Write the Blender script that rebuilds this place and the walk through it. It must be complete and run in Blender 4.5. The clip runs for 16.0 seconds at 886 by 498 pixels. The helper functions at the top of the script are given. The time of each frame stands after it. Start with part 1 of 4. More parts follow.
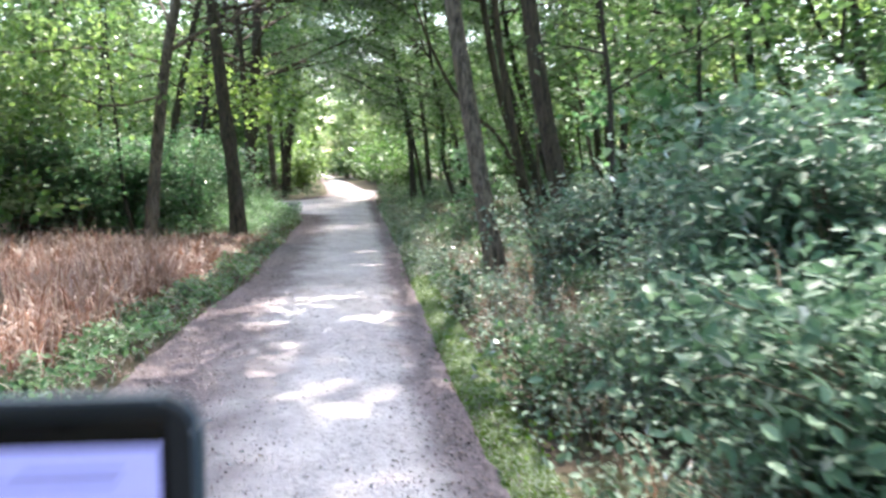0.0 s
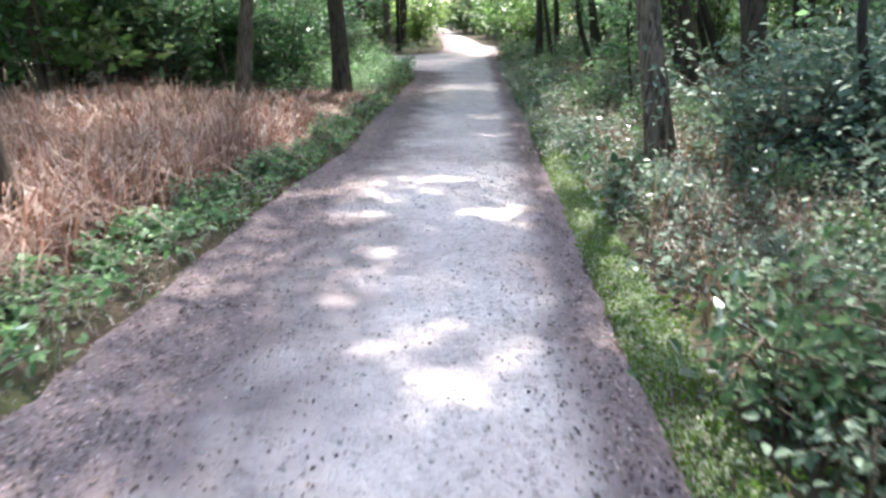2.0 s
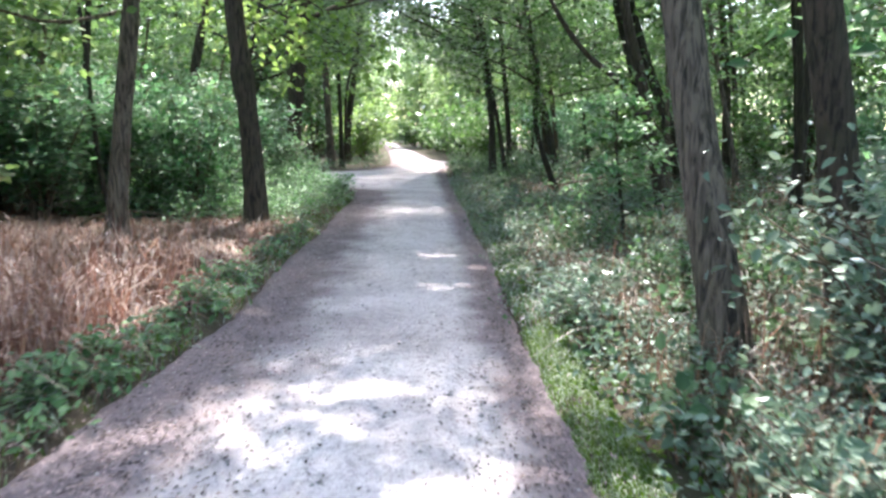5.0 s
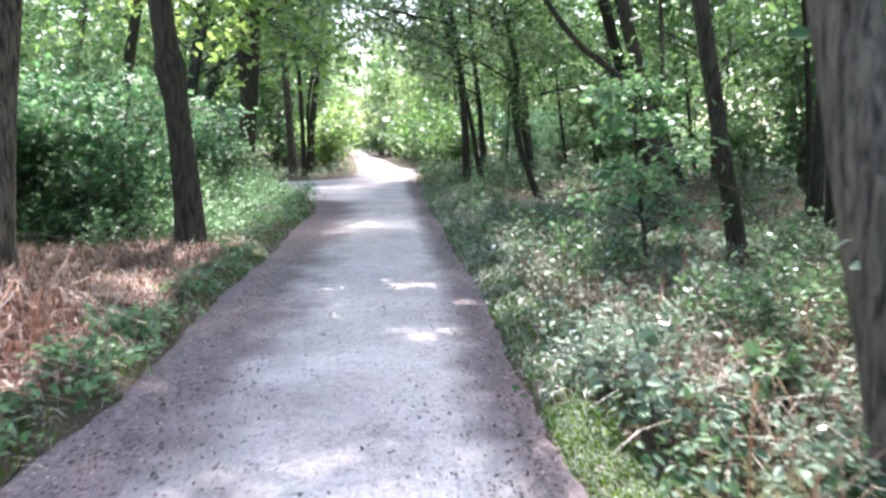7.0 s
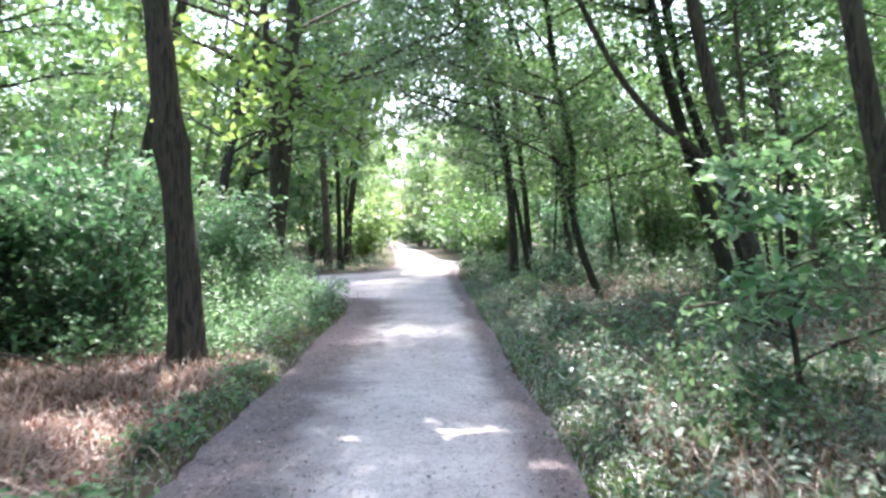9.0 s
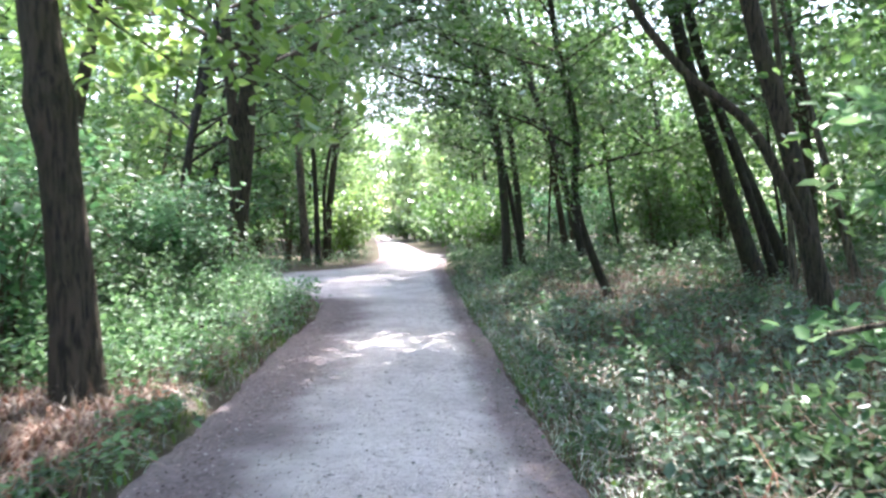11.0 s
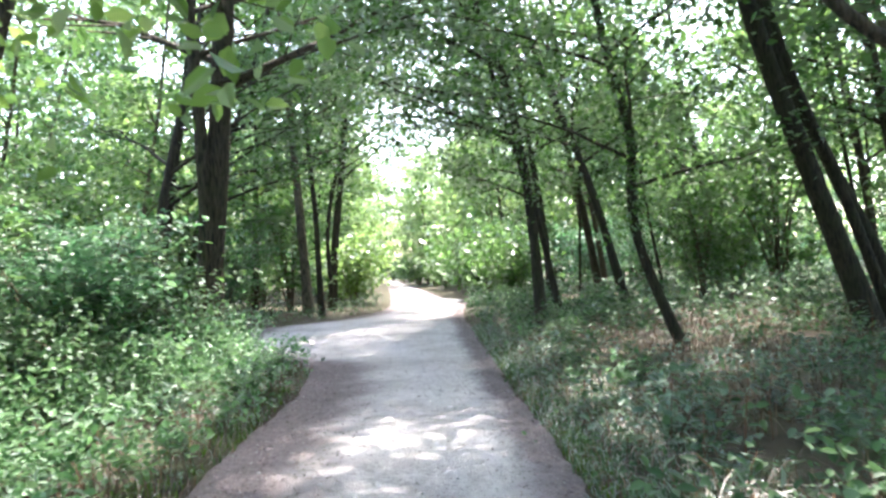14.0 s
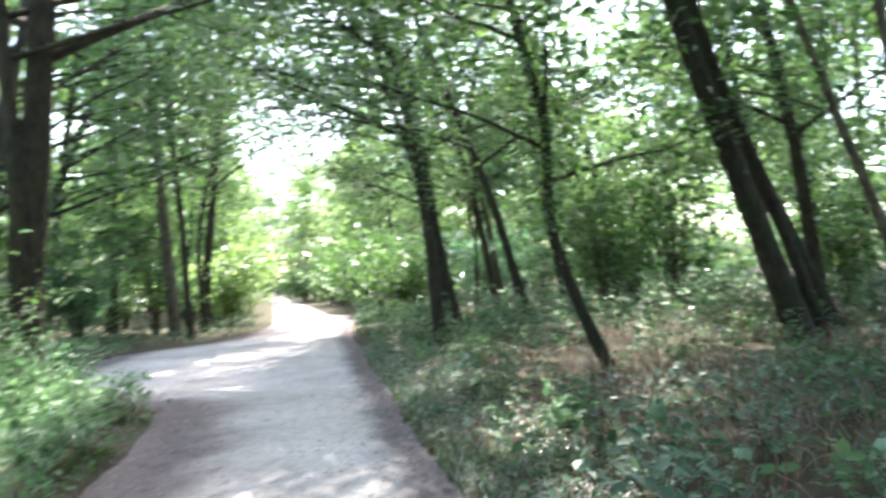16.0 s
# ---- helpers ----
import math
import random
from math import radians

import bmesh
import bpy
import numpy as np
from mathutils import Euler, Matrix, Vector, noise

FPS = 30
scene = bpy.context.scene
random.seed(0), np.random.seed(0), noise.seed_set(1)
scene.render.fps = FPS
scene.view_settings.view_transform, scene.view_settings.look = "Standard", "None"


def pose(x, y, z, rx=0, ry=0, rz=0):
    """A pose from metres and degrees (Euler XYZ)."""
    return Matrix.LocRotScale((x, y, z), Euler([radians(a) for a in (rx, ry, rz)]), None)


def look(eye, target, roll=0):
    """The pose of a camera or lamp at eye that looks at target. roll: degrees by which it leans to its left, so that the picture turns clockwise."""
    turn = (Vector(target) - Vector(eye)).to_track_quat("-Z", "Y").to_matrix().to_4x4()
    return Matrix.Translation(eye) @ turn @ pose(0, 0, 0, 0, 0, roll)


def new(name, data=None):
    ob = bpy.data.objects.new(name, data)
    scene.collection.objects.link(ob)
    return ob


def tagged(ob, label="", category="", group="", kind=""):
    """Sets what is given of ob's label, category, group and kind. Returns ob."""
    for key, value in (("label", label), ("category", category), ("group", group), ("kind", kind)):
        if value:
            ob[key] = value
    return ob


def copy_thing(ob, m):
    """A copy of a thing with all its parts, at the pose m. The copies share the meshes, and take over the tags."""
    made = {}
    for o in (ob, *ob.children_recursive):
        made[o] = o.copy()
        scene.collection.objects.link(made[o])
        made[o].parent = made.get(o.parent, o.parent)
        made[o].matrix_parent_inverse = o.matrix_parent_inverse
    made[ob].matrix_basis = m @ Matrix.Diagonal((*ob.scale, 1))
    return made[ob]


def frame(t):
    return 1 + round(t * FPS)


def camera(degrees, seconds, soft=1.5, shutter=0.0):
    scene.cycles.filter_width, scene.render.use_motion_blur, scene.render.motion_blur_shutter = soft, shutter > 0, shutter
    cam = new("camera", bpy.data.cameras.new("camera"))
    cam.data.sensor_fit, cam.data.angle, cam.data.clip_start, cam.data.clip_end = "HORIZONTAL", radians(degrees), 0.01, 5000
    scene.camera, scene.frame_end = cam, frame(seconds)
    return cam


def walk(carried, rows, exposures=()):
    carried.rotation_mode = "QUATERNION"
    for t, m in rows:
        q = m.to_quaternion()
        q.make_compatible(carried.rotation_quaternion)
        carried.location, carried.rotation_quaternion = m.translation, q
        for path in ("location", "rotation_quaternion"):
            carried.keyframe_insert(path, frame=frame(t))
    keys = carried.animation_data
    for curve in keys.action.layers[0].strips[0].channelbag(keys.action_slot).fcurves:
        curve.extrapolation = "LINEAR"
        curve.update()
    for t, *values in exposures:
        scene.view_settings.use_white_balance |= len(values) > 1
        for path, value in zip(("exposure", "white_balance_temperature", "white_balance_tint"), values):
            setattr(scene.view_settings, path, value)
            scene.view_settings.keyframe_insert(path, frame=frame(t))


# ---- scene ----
cam = camera(64.2, 16.0, soft=2.6, shutter=0.7)
METRES, EYE, TILT, LEAN, TURN = 14.0, 1.6, -6.9, 0.0, -7.5
SKY, SUN, GLOW = 0.15, 2.2, 0.035
ROWS = [
    (0.0, 0.0, 0.0, 0.0, -0.0, 0.0, -0.0),
    (0.5, -0.003, 0.0319, 0.0047, 2.69, -0.05, -0.32),
    (1.0, -0.0128, 0.0632, 0.0016, 4.4, -2.42, -1.99),
    (1.5, -0.0155, 0.0965, 0.0017, 7.03, -8.28, -0.98),
    (2.0, -0.0196, 0.1318, 0.0056, 9.28, -11.32, -1.88),
    (2.5, -0.0237, 0.1631, 0.0105, 6.76, -10.04, 0.03),
    (3.0, -0.0239, 0.1968, 0.0135, 5.29, -8.15, 1.18),
    (3.5, -0.0304, 0.2272, 0.0148, 6.68, -6.4, -1.13),
    (4.0, -0.0329, 0.257, 0.0177, 4.69, -5.03, -0.89),
    (4.5, -0.0367, 0.2907, 0.0234, 5.56, -3.03, -1.59),
    (7.0, -0.0562, 0.441, 0.0348, 2.76, -1.7, -0.51),
    (7.5, -0.0653, 0.4727, 0.0378, 7.44, -1.85, -0.82),
    (8.0, -0.0665, 0.503, 0.0429, 3.81, 1.48, 1.69),
    (8.5, -0.0708, 0.5323, 0.0472, 5.42, 4.45, 0.7),
    (9.0, -0.076, 0.5619, 0.0506, 5.81, 5.57, -0.72),
    (11.5, -0.0883, 0.7173, 0.0637, 3.86, 4.8, 0.71),
    (12.0, -0.09, 0.7473, 0.0657, 0.23, 4.62, 2.65),
    (12.5, -0.0947, 0.7772, 0.0712, 2.13, 6.05, 2.7),
    (13.0, -0.1002, 0.8061, 0.0749, 1.46, 7.31, 2.31),
    (13.5, -0.102, 0.8362, 0.0769, 0.51, 8.24, 3.95),
    (14.0, -0.1106, 0.8686, 0.0792, 6.08, 8.61, 1.83),
    (14.5, -0.1117, 0.8938, 0.0827, 1.1, 7.58, 2.72),
    (15.0, -0.113, 0.9227, 0.0873, 0.87, 8.17, 4.22),
    (15.5, -0.1172, 0.9555, 0.089, 2.48, 8.64, 1.21),
    (16.0, -0.1176, 0.9832, 0.0913, -2.72, 9.28, 4.0),
]

START = pose(0, 0, EYE, TILT, LEAN, TURN) @ pose(0, 0, 0, 90, 0, 0)
walk(cam, [(t, pose(0, 0, EYE, TILT, LEAN, TURN) @ pose(METRES * x, METRES * y, METRES * z, 90 + pitch, roll, yaw)) for t, x, y, z, yaw, pitch, roll in ROWS],
     exposures=[(0.0, 2.85, 6850, 13), (1.5, 2.7, 6800, 14), (2.5, 2.72, 6750, 14), (4.5, 2.8, 6600, 14), (7.0, 3.1, 6500, 17), (9.2, 3.15, 6450, 17), (11.5, 3.15, 6500, 16), (14.5, 3.2, 6750, 11), (16.0, 3.3, 6800, 10)])

# ---- world, sun, exposure ----
SUN_TO = Vector((0.08, 0.58, 1.0)).normalized()
world = bpy.data.worlds.new("sky")
scene.world = world
world.use_nodes = True
wn = world.node_tree.nodes
sky = wn.new("ShaderNodeTexSky")
sky.sky_type = "NISHITA"
sky.sun_disc = False
sky.sun_elevation = math.asin(SUN_TO.z)
sky.sun_rotation = math.atan2(SUN_TO.x, SUN_TO.y)
sky.air_density, sky.dust_density, sky.ozone_density = 1.0, 2.5, 1.0
world.node_tree.links.new(sky.outputs[0], wn["Background"].inputs[0])
wn["Background"].inputs[1].default_value = SKY
lamp = bpy.data.lights.new("sun", "SUN")
lamp.energy, lamp.angle, lamp.color = SUN, radians(0.9), (1.0, 0.95, 0.86)
sun = new("sun", lamp)
sun.matrix_world = look(SUN_TO * 60, (0, 0, 0))


# ---- materials ----
def material(name):
    m = bpy.data.materials.new(name)
    m.use_nodes = True
    m.node_tree.nodes.clear()
    return m, m.node_tree.nodes, m.node_tree.links


def node(n, kind, **inputs):
    nd = n.new(kind)
    for k, v in inputs.items():
        nd.inputs[k.replace("_", " ")].default_value = v
    return nd


def ramp(n, stops):
    r = n.new("ShaderNodeValToRGB")
    e = r.color_ramp.elements
    while len(e) < len(stops):
        e.new(0.5)
    for el, (p, c) in zip(e, stops):
        el.position, el.color = p, (*c, 1)
    return r


def leaf_material(name, dark, mid, light, through_light=0.45, gloss=0.32, rough=0.42):
    """Thin leaves: diffuse and translucent, a waxy gloss, each leaf its own tint."""
    m, n, l = material(name)
    out = n.new("ShaderNodeOutputMaterial")
    geo = n.new("ShaderNodeNewGeometry")
    r = ramp(n, [(0.0, dark), (0.55, mid), (1.0, light)])
    tex = n.new("ShaderNodeTexCoord")
    big = node(n, "ShaderNodeTexNoise", Scale=0.9, Detail=2.0)
    l.new(tex.outputs["Object"], big.inputs["Vector"])
    add = n.new("ShaderNodeMath")
    add.operation = "MULTIPLY_ADD"
    l.new(big.outputs[0], add.inputs[0])
    add.inputs[1].default_value = 0.7
    half = n.new("ShaderNodeMath")
    half.operation = "MULTIPLY_ADD"
    l.new(geo.outputs["Random Per Island"], half.inputs[0])
    half.inputs[1].default_value = 0.75
    half.inputs[2].default_value = -0.22
    l.new(half.outputs[0], add.inputs[2])
    l.new(add.outputs[0], r.inputs[0])
    dif = n.new("ShaderNodeBsdfDiffuse")
    tra = n.new("ShaderNodeBsdfTranslucent")
    hue = node(n, "ShaderNodeHueSaturation", Hue=0.485, Saturation=1.02, Value=1.6)
    l.new(r.outputs[0], hue.inputs["Color"])
    l.new(r.outputs[0], dif.inputs[0])
    l.new(hue.outputs[0], tra.inputs[0])
    mx = n.new("ShaderNodeMixShader")
    mx.inputs[0].default_value = through_light
    l.new(dif.outputs[0], mx.inputs[1])
    l.new(tra.outputs[0], mx.inputs[2])
    gl = node(n, "ShaderNodeBsdfGlossy", Roughness=rough)
    gl.inputs[0].default_value = (0.9, 0.95, 1.0, 1)
    fr = node(n, "ShaderNodeFresnel", IOR=1.45)
    sc = n.new("ShaderNodeMath")
    sc.operation = "MULTIPLY"
    l.new(fr.outputs[0], sc.inputs[0])
    sc.inputs[1].default_value = gloss * 3
    m2 = n.new("ShaderNodeMixShader")
    l.new(sc.outputs[0], m2.inputs[0])
    l.new(mx.outputs[0], m2.inputs[1])
    l.new(gl.outputs[0], m2.inputs[2])
    l.new(m2.outputs[0], out.inputs[0])
    return m


def solid_material(name, stops, scale, rough=0.85, bump=0.3, bump_scale=40.0, stretch=(1, 1, 1), metal=0.0, per_island=0.0):
    """A rough surface in a few tints, with stains at one scale and grain with relief at another."""
    m, n, l = material(name)
    out = n.new("ShaderNodeOutputMaterial")
    b = node(n, "ShaderNodeBsdfPrincipled", Roughness=rough, Metallic=metal)
    tex = n.new("ShaderNodeTexCoord")
    mp = n.new("ShaderNodeMapping")
    mp.inputs["Scale"].default_value = stretch
    l.new(tex.outputs["Object"], mp.inputs[0])
    a = node(n, "ShaderNodeTexNoise", Scale=scale, Detail=8.0, Roughness=0.65)
    l.new(mp.outputs[0], a.inputs["Vector"])
    r = ramp(n, stops)
    if per_island:
        geo = n.new("ShaderNodeNewGeometry")
        ma = n.new("ShaderNodeMath")
        ma.operation = "MULTIPLY_ADD"
        l.new(geo.outputs["Random Per Island"], ma.inputs[0])
        ma.inputs[1].default_value = per_island
        mb = n.new("ShaderNodeMath")
        mb.operation = "MULTIPLY_ADD"
        l.new(a.outputs[0], mb.inputs[0])
        mb.inputs[1].default_value = 1.0
        mb.inputs[2].default_value = -per_island / 2
        l.new(mb.outputs[0], ma.inputs[2])
        l.new(ma.outputs[0], r.inputs[0])
    else:
        l.new(a.outputs[0], r.inputs[0])
    l.new(r.outputs[0], b.inputs["Base Color"])
    g = node(n, "ShaderNodeTexNoise", Scale=bump_scale, Detail=6.0, Roughness=0.7)
    l.new(mp.outputs[0], g.inputs["Vector"])
    bp = node(n, "ShaderNodeBump", Strength=bump, Distance=0.03)
    l.new(g.outputs[0], bp.inputs["Height"])
    l.new(bp.outputs[0], b.inputs["Normal"])
    l.new(b.outputs[0], out.inputs[0])
    return m


def bark_material(name, dark, light, moss, moss_share=0.5):
    """Ridged bark: upright furrows, lichen and moss in patches."""
    m, n, l = material(name)
    out = n.new("ShaderNodeOutputMaterial")
    b = node(n, "ShaderNodeBsdfPrincipled", Roughness=0.9)
    tex = n.new("ShaderNodeTexCoord")
    mp = n.new("ShaderNodeMapping")
    mp.inputs["Scale"].default_value = (1, 1, 0.14)
    l.new(tex.outputs["Object"], mp.inputs[0])
    fur = node(n, "ShaderNodeTexNoise", Scale=34.0, Detail=5.0, Roughness=0.6, Distortion=0.6)
    l.new(mp.outputs[0], fur.inputs["Vector"])
    r = ramp(n, [(0.38, dark), (0.58, light)])
    l.new(fur.outputs[0], r.inputs[0])
    ms = node(n, "ShaderNodeTexNoise", Scale=2.2, Detail=6.0, Roughness=0.7)
    l.new(tex.outputs["Object"], ms.inputs["Vector"])
    mr = ramp(n, [(0.48, (0, 0, 0)), (0.68, (moss_share,) * 3)])
    l.new(ms.outputs[0], mr.inputs[0])
    mix = n.new("ShaderNodeMix")
    mix.data_type = "RGBA"
    l.new(mr.outputs[0], mix.inputs["Factor"])
    l.new(r.outputs[0], mix.inputs[6])
    mix.inputs[7].default_value = (*moss, 1)
    l.new(mix.outputs[2], b.inputs["Base Color"])
    bp = node(n, "ShaderNodeBump", Strength=1.0, Distance=0.06)
    l.new(fur.outputs[0], bp.inputs["Height"])
    l.new(bp.outputs[0], b.inputs["Normal"])
    l.new(b.outputs[0], out.inputs[0])
    return m


def gravel_material():
    """Compacted grey gravel: pale worn wheel lines, dark damp litter towards the ragged edges, fine stones."""
    m, n, l = material("gravel")
    out = n.new("ShaderNodeOutputMaterial")
    b = node(n, "ShaderNodeBsdfPrincipled", Roughness=0.97)
    tex = n.new("ShaderNodeTexCoord")
    big = node(n, "ShaderNodeTexNoise", Scale=0.9, Detail=6.0, Roughness=0.62)
    fine = node(n, "ShaderNodeTexNoise", Scale=19.0, Detail=9.0, Roughness=0.8, Distortion=1.2)
    vor = node(n, "ShaderNodeTexVoronoi", Scale=60.0)
    for t in (big, fine, vor):
        l.new(tex.outputs["Object"], t.inputs["Vector"])
    r1 = ramp(n, [(0.30, (0.38, 0.345, 0.362)), (0.52, (0.52, 0.482, 0.503)), (0.72, (0.63, 0.59, 0.613))])
    l.new(big.outputs[0], r1.inputs[0])
    r2 = ramp(n, [(0.36, (0.50, 0.48, 0.48)), (0.46, (0.92, 0.91, 0.92)), (0.64, (1.28, 1.28, 1.27))])
    l.new(fine.outputs[0], r2.inputs[0])
    mul = n.new("ShaderNodeMix")
    mul.data_type, mul.blend_type = "RGBA", "MULTIPLY"
    mul.inputs["Factor"].default_value = 1.0
    l.new(r1.outputs[0], mul.inputs[6])
    l.new(r2.outputs[0], mul.inputs[7])
    # litter share by the strip's own across-coordinate, broken up by noise
    at = n.new("ShaderNodeAttribute")
    at.attribute_name = "edge"
    ad = n.new("ShaderNodeMath")
    ad.operation = "MULTIPLY_ADD"
    l.new(fine.outputs[0], ad.inputs[0])
    ad.inputs[1].default_value = 0.55
    l.new(at.outputs["Fac"], ad.inputs[2])
    big2 = node(n, "ShaderNodeTexNoise", Scale=2.3, Detail=4.0)
    l.new(tex.outputs["Object"], big2.inputs["Vector"])
    ad2 = n.new("ShaderNodeMath")
    ad2.operation = "MULTIPLY_ADD"
    l.new(big2.outputs[0], ad2.inputs[0])
    ad2.inputs[1].default_value = 0.5
    l.new(ad.outputs[0], ad2.inputs[2])
    r3 = ramp(n, [(0.98, (0, 0, 0)), (1.0, (0.0, 0.0, 0.0))])
    r3.color_ramp.elements[0].position = 0.67
    r3.color_ramp.elements[1].position = 0.89
    r3.color_ramp.elements[1].color = (0.85, 0.85, 0.85, 1)
    sh = n.new("ShaderNodeMath")
    sh.operation = "MULTIPLY"
    l.new(ad2.outputs[0], sh.inputs[0])
    sh.inputs[1].default_value = 0.72
    l.new(sh.outputs[0], r3.inputs[0])
    mx = n.new("ShaderNodeMix")
    mx.data_type = "RGBA"
    l.new(r3.outputs[0], mx.inputs["Factor"])
    l.new(mul.outputs[2], mx.inputs[6])
    lit = ramp(n, [(0.35, (0.048, 0.034, 0.042)), (0.65, (0.195, 0.145, 0.168))])
    l.new(fine.outputs[0], lit.inputs[0])
    l.new(lit.outputs[0], mx.inputs[7])
    l.new(mx.outputs[2], b.inputs["Base Color"])
    s = n.new("ShaderNodeMath")
    l.new(fine.outputs[0], s.inputs[0])
    l.new(vor.outputs[0], s.inputs[1])
    bp = node(n, "ShaderNodeBump", Strength=0.55, Distance=0.02)
    l.new(s.outputs[0], bp.inputs["Height"])
    l.new(bp.outputs[0], b.inputs["Normal"])
    l.new(b.outputs[0], out.inputs[0])
    return m


LEAF = leaf_material("canopy_leaf", (0.036, 0.086, 0.026), (0.074, 0.164, 0.050), (0.140, 0.258, 0.088), 0.52, 0.10, 0.5)
# lightened copy of the canopy leaf, with sunlight put into its colour
LEAF_BRIGHT = leaf_material("sun_tinted_leaf", (0.075, 0.145, 0.042), (0.138, 0.245, 0.078), (0.25, 0.37, 0.135), 0.56, 0.10, 0.5)
LEAF_SHRUB = leaf_material("shrub_leaf", (0.042, 0.112, 0.056), (0.088, 0.205, 0.100), (0.185, 0.345, 0.175), 0.58, 0.14, 0.5)
LEAF_BLUE = leaf_material("bramble_leaf", (0.055, 0.100, 0.066), (0.130, 0.205, 0.145), (0.31, 0.41, 0.31), 0.34, 0.16, 0.55)
LEAF_BUSH = leaf_material("dark_bush_leaf", (0.036, 0.080, 0.050), (0.085, 0.162, 0.104), (0.22, 0.33, 0.225), 0.38, 0.14, 0.5)
# low hanging sprays: yellow-green raised in colour to look sunlit
LEAF_SPRAY = leaf_material("hanging_leaf_sunlit", (0.095, 0.180, 0.045), (0.16, 0.28, 0.075), (0.27, 0.39, 0.13), 0.58, 0.08, 0.5)
LEAF_NETTLE = leaf_material("nettle_leaf", (0.034, 0.080, 0.036), (0.072, 0.148, 0.066), (0.16, 0.27, 0.135), 0.4, 0.12, 0.55)
LEAF_HERB = leaf_material("herb_leaf", (0.054, 0.135, 0.058), (0.120, 0.255, 0.110), (0.24, 0.42, 0.20), 0.45, 0.15, 0.5)
GRASS = leaf_material("moss_grass", (0.048, 0.108, 0.012), (0.074, 0.158, 0.020), (0.115, 0.215, 0.034), 0.4, 0.05, 0.6)
STRAW = leaf_material("dry_grass", (0.095, 0.048, 0.034), (0.245, 0.132, 0.092), (0.52, 0.36, 0.265), 0.3, 0.04, 0.6)
STRAW_GREY = leaf_material("withered_grass", (0.068, 0.050, 0.036), (0.155, 0.114, 0.080), (0.32, 0.245, 0.17), 0.3, 0.04, 0.6)
LITTER_DARK = solid_material("old_leaves", [(0.30, (0.028, 0.018, 0.021)), (0.5, (0.085, 0.058, 0.066)), (0.75, (0.36, 0.28, 0.29))], 6.0, 0.8, 0.2, 30, per_island=1.0)
LITTER = solid_material("leaf_litter", [(0.25, (0.045, 0.030, 0.029)), (0.5, (0.115, 0.080, 0.076)), (0.8, (0.25, 0.19, 0.175))], 6.0, 0.8, 0.2, 30, per_island=0.8)
STONE = solid_material("stone_chip", [(0.25, (0.20, 0.185, 0.195)), (0.55, (0.36, 0.34, 0.355)), (0.85, (0.50, 0.48, 0.49))], 5.0, 0.85, 0.3, 60, per_island=0.7)
BARK = bark_material("brown_bark", (0.020, 0.014, 0.011), (0.098, 0.070, 0.053), (0.055, 0.060, 0.026), 0.45)
BARK_GREY = bark_material("grey_bark", (0.030, 0.022, 0.017), (0.200, 0.155, 0.122), (0.12, 0.11, 0.075), 0.4)
BARK_DARK = bark_material("dark_bark", (0.013, 0.010, 0.008), (0.058, 0.044, 0.033), (0.036, 0.044, 0.018), 0.6)
TWIG = solid_material("twig", [(0.3, (0.06, 0.045, 0.032)), (0.7, (0.16, 0.12, 0.085))], 8.0, 0.85, 0.2, 60)
SOIL = solid_material("woodland_floor", [(0.28, (0.018, 0.013, 0.009)), (0.48, (0.052, 0.038, 0.025)), (0.60, (0.044, 0.054, 0.020)), (0.78, (0.105, 0.080, 0.052))], 1.7, 0.95, 0.8, 14)
GRAVEL = gravel_material()


# ---- mesh helpers ----
rng = np.random.default_rng(7)


def mesh_of(name, verts, faces, mat, smooth=False):
    """A mesh out of a vertex array and a list of face arrays (each of one size)."""
    me = bpy.data.meshes.new(name)
    verts = np.asarray(verts, np.float32)
    me.vertices.add(len(verts))
    me.vertices.foreach_set("co", verts.ravel())
    loops = np.concatenate([f.ravel() for f in faces]).astype(np.int32)
    totals = np.concatenate([np.full(len(f), f.shape[1]) for f in faces])
    starts = np.concatenate([[0], np.cumsum(totals)[:-1]]).astype(np.int32)
    me.loops.add(len(loops))
    me.loops.foreach_set("vertex_index", loops)
    me.polygons.add(len(starts))
    me.polygons.foreach_set("loop_start", starts)
    if smooth:
        me.polygons.foreach_set("use_smooth", np.ones(len(starts), bool))
    me.update(calc_edges=True)
    me.materials.append(mat)
    return me


def part(name, me, parent, label=""):
    ob = new(name, me)
    ob.parent = parent
    if label:
        ob["label"] = label
    return ob


def unit(v):
    return v / np.maximum(np.linalg.norm(v, axis=-1, keepdims=True), 1e-9)


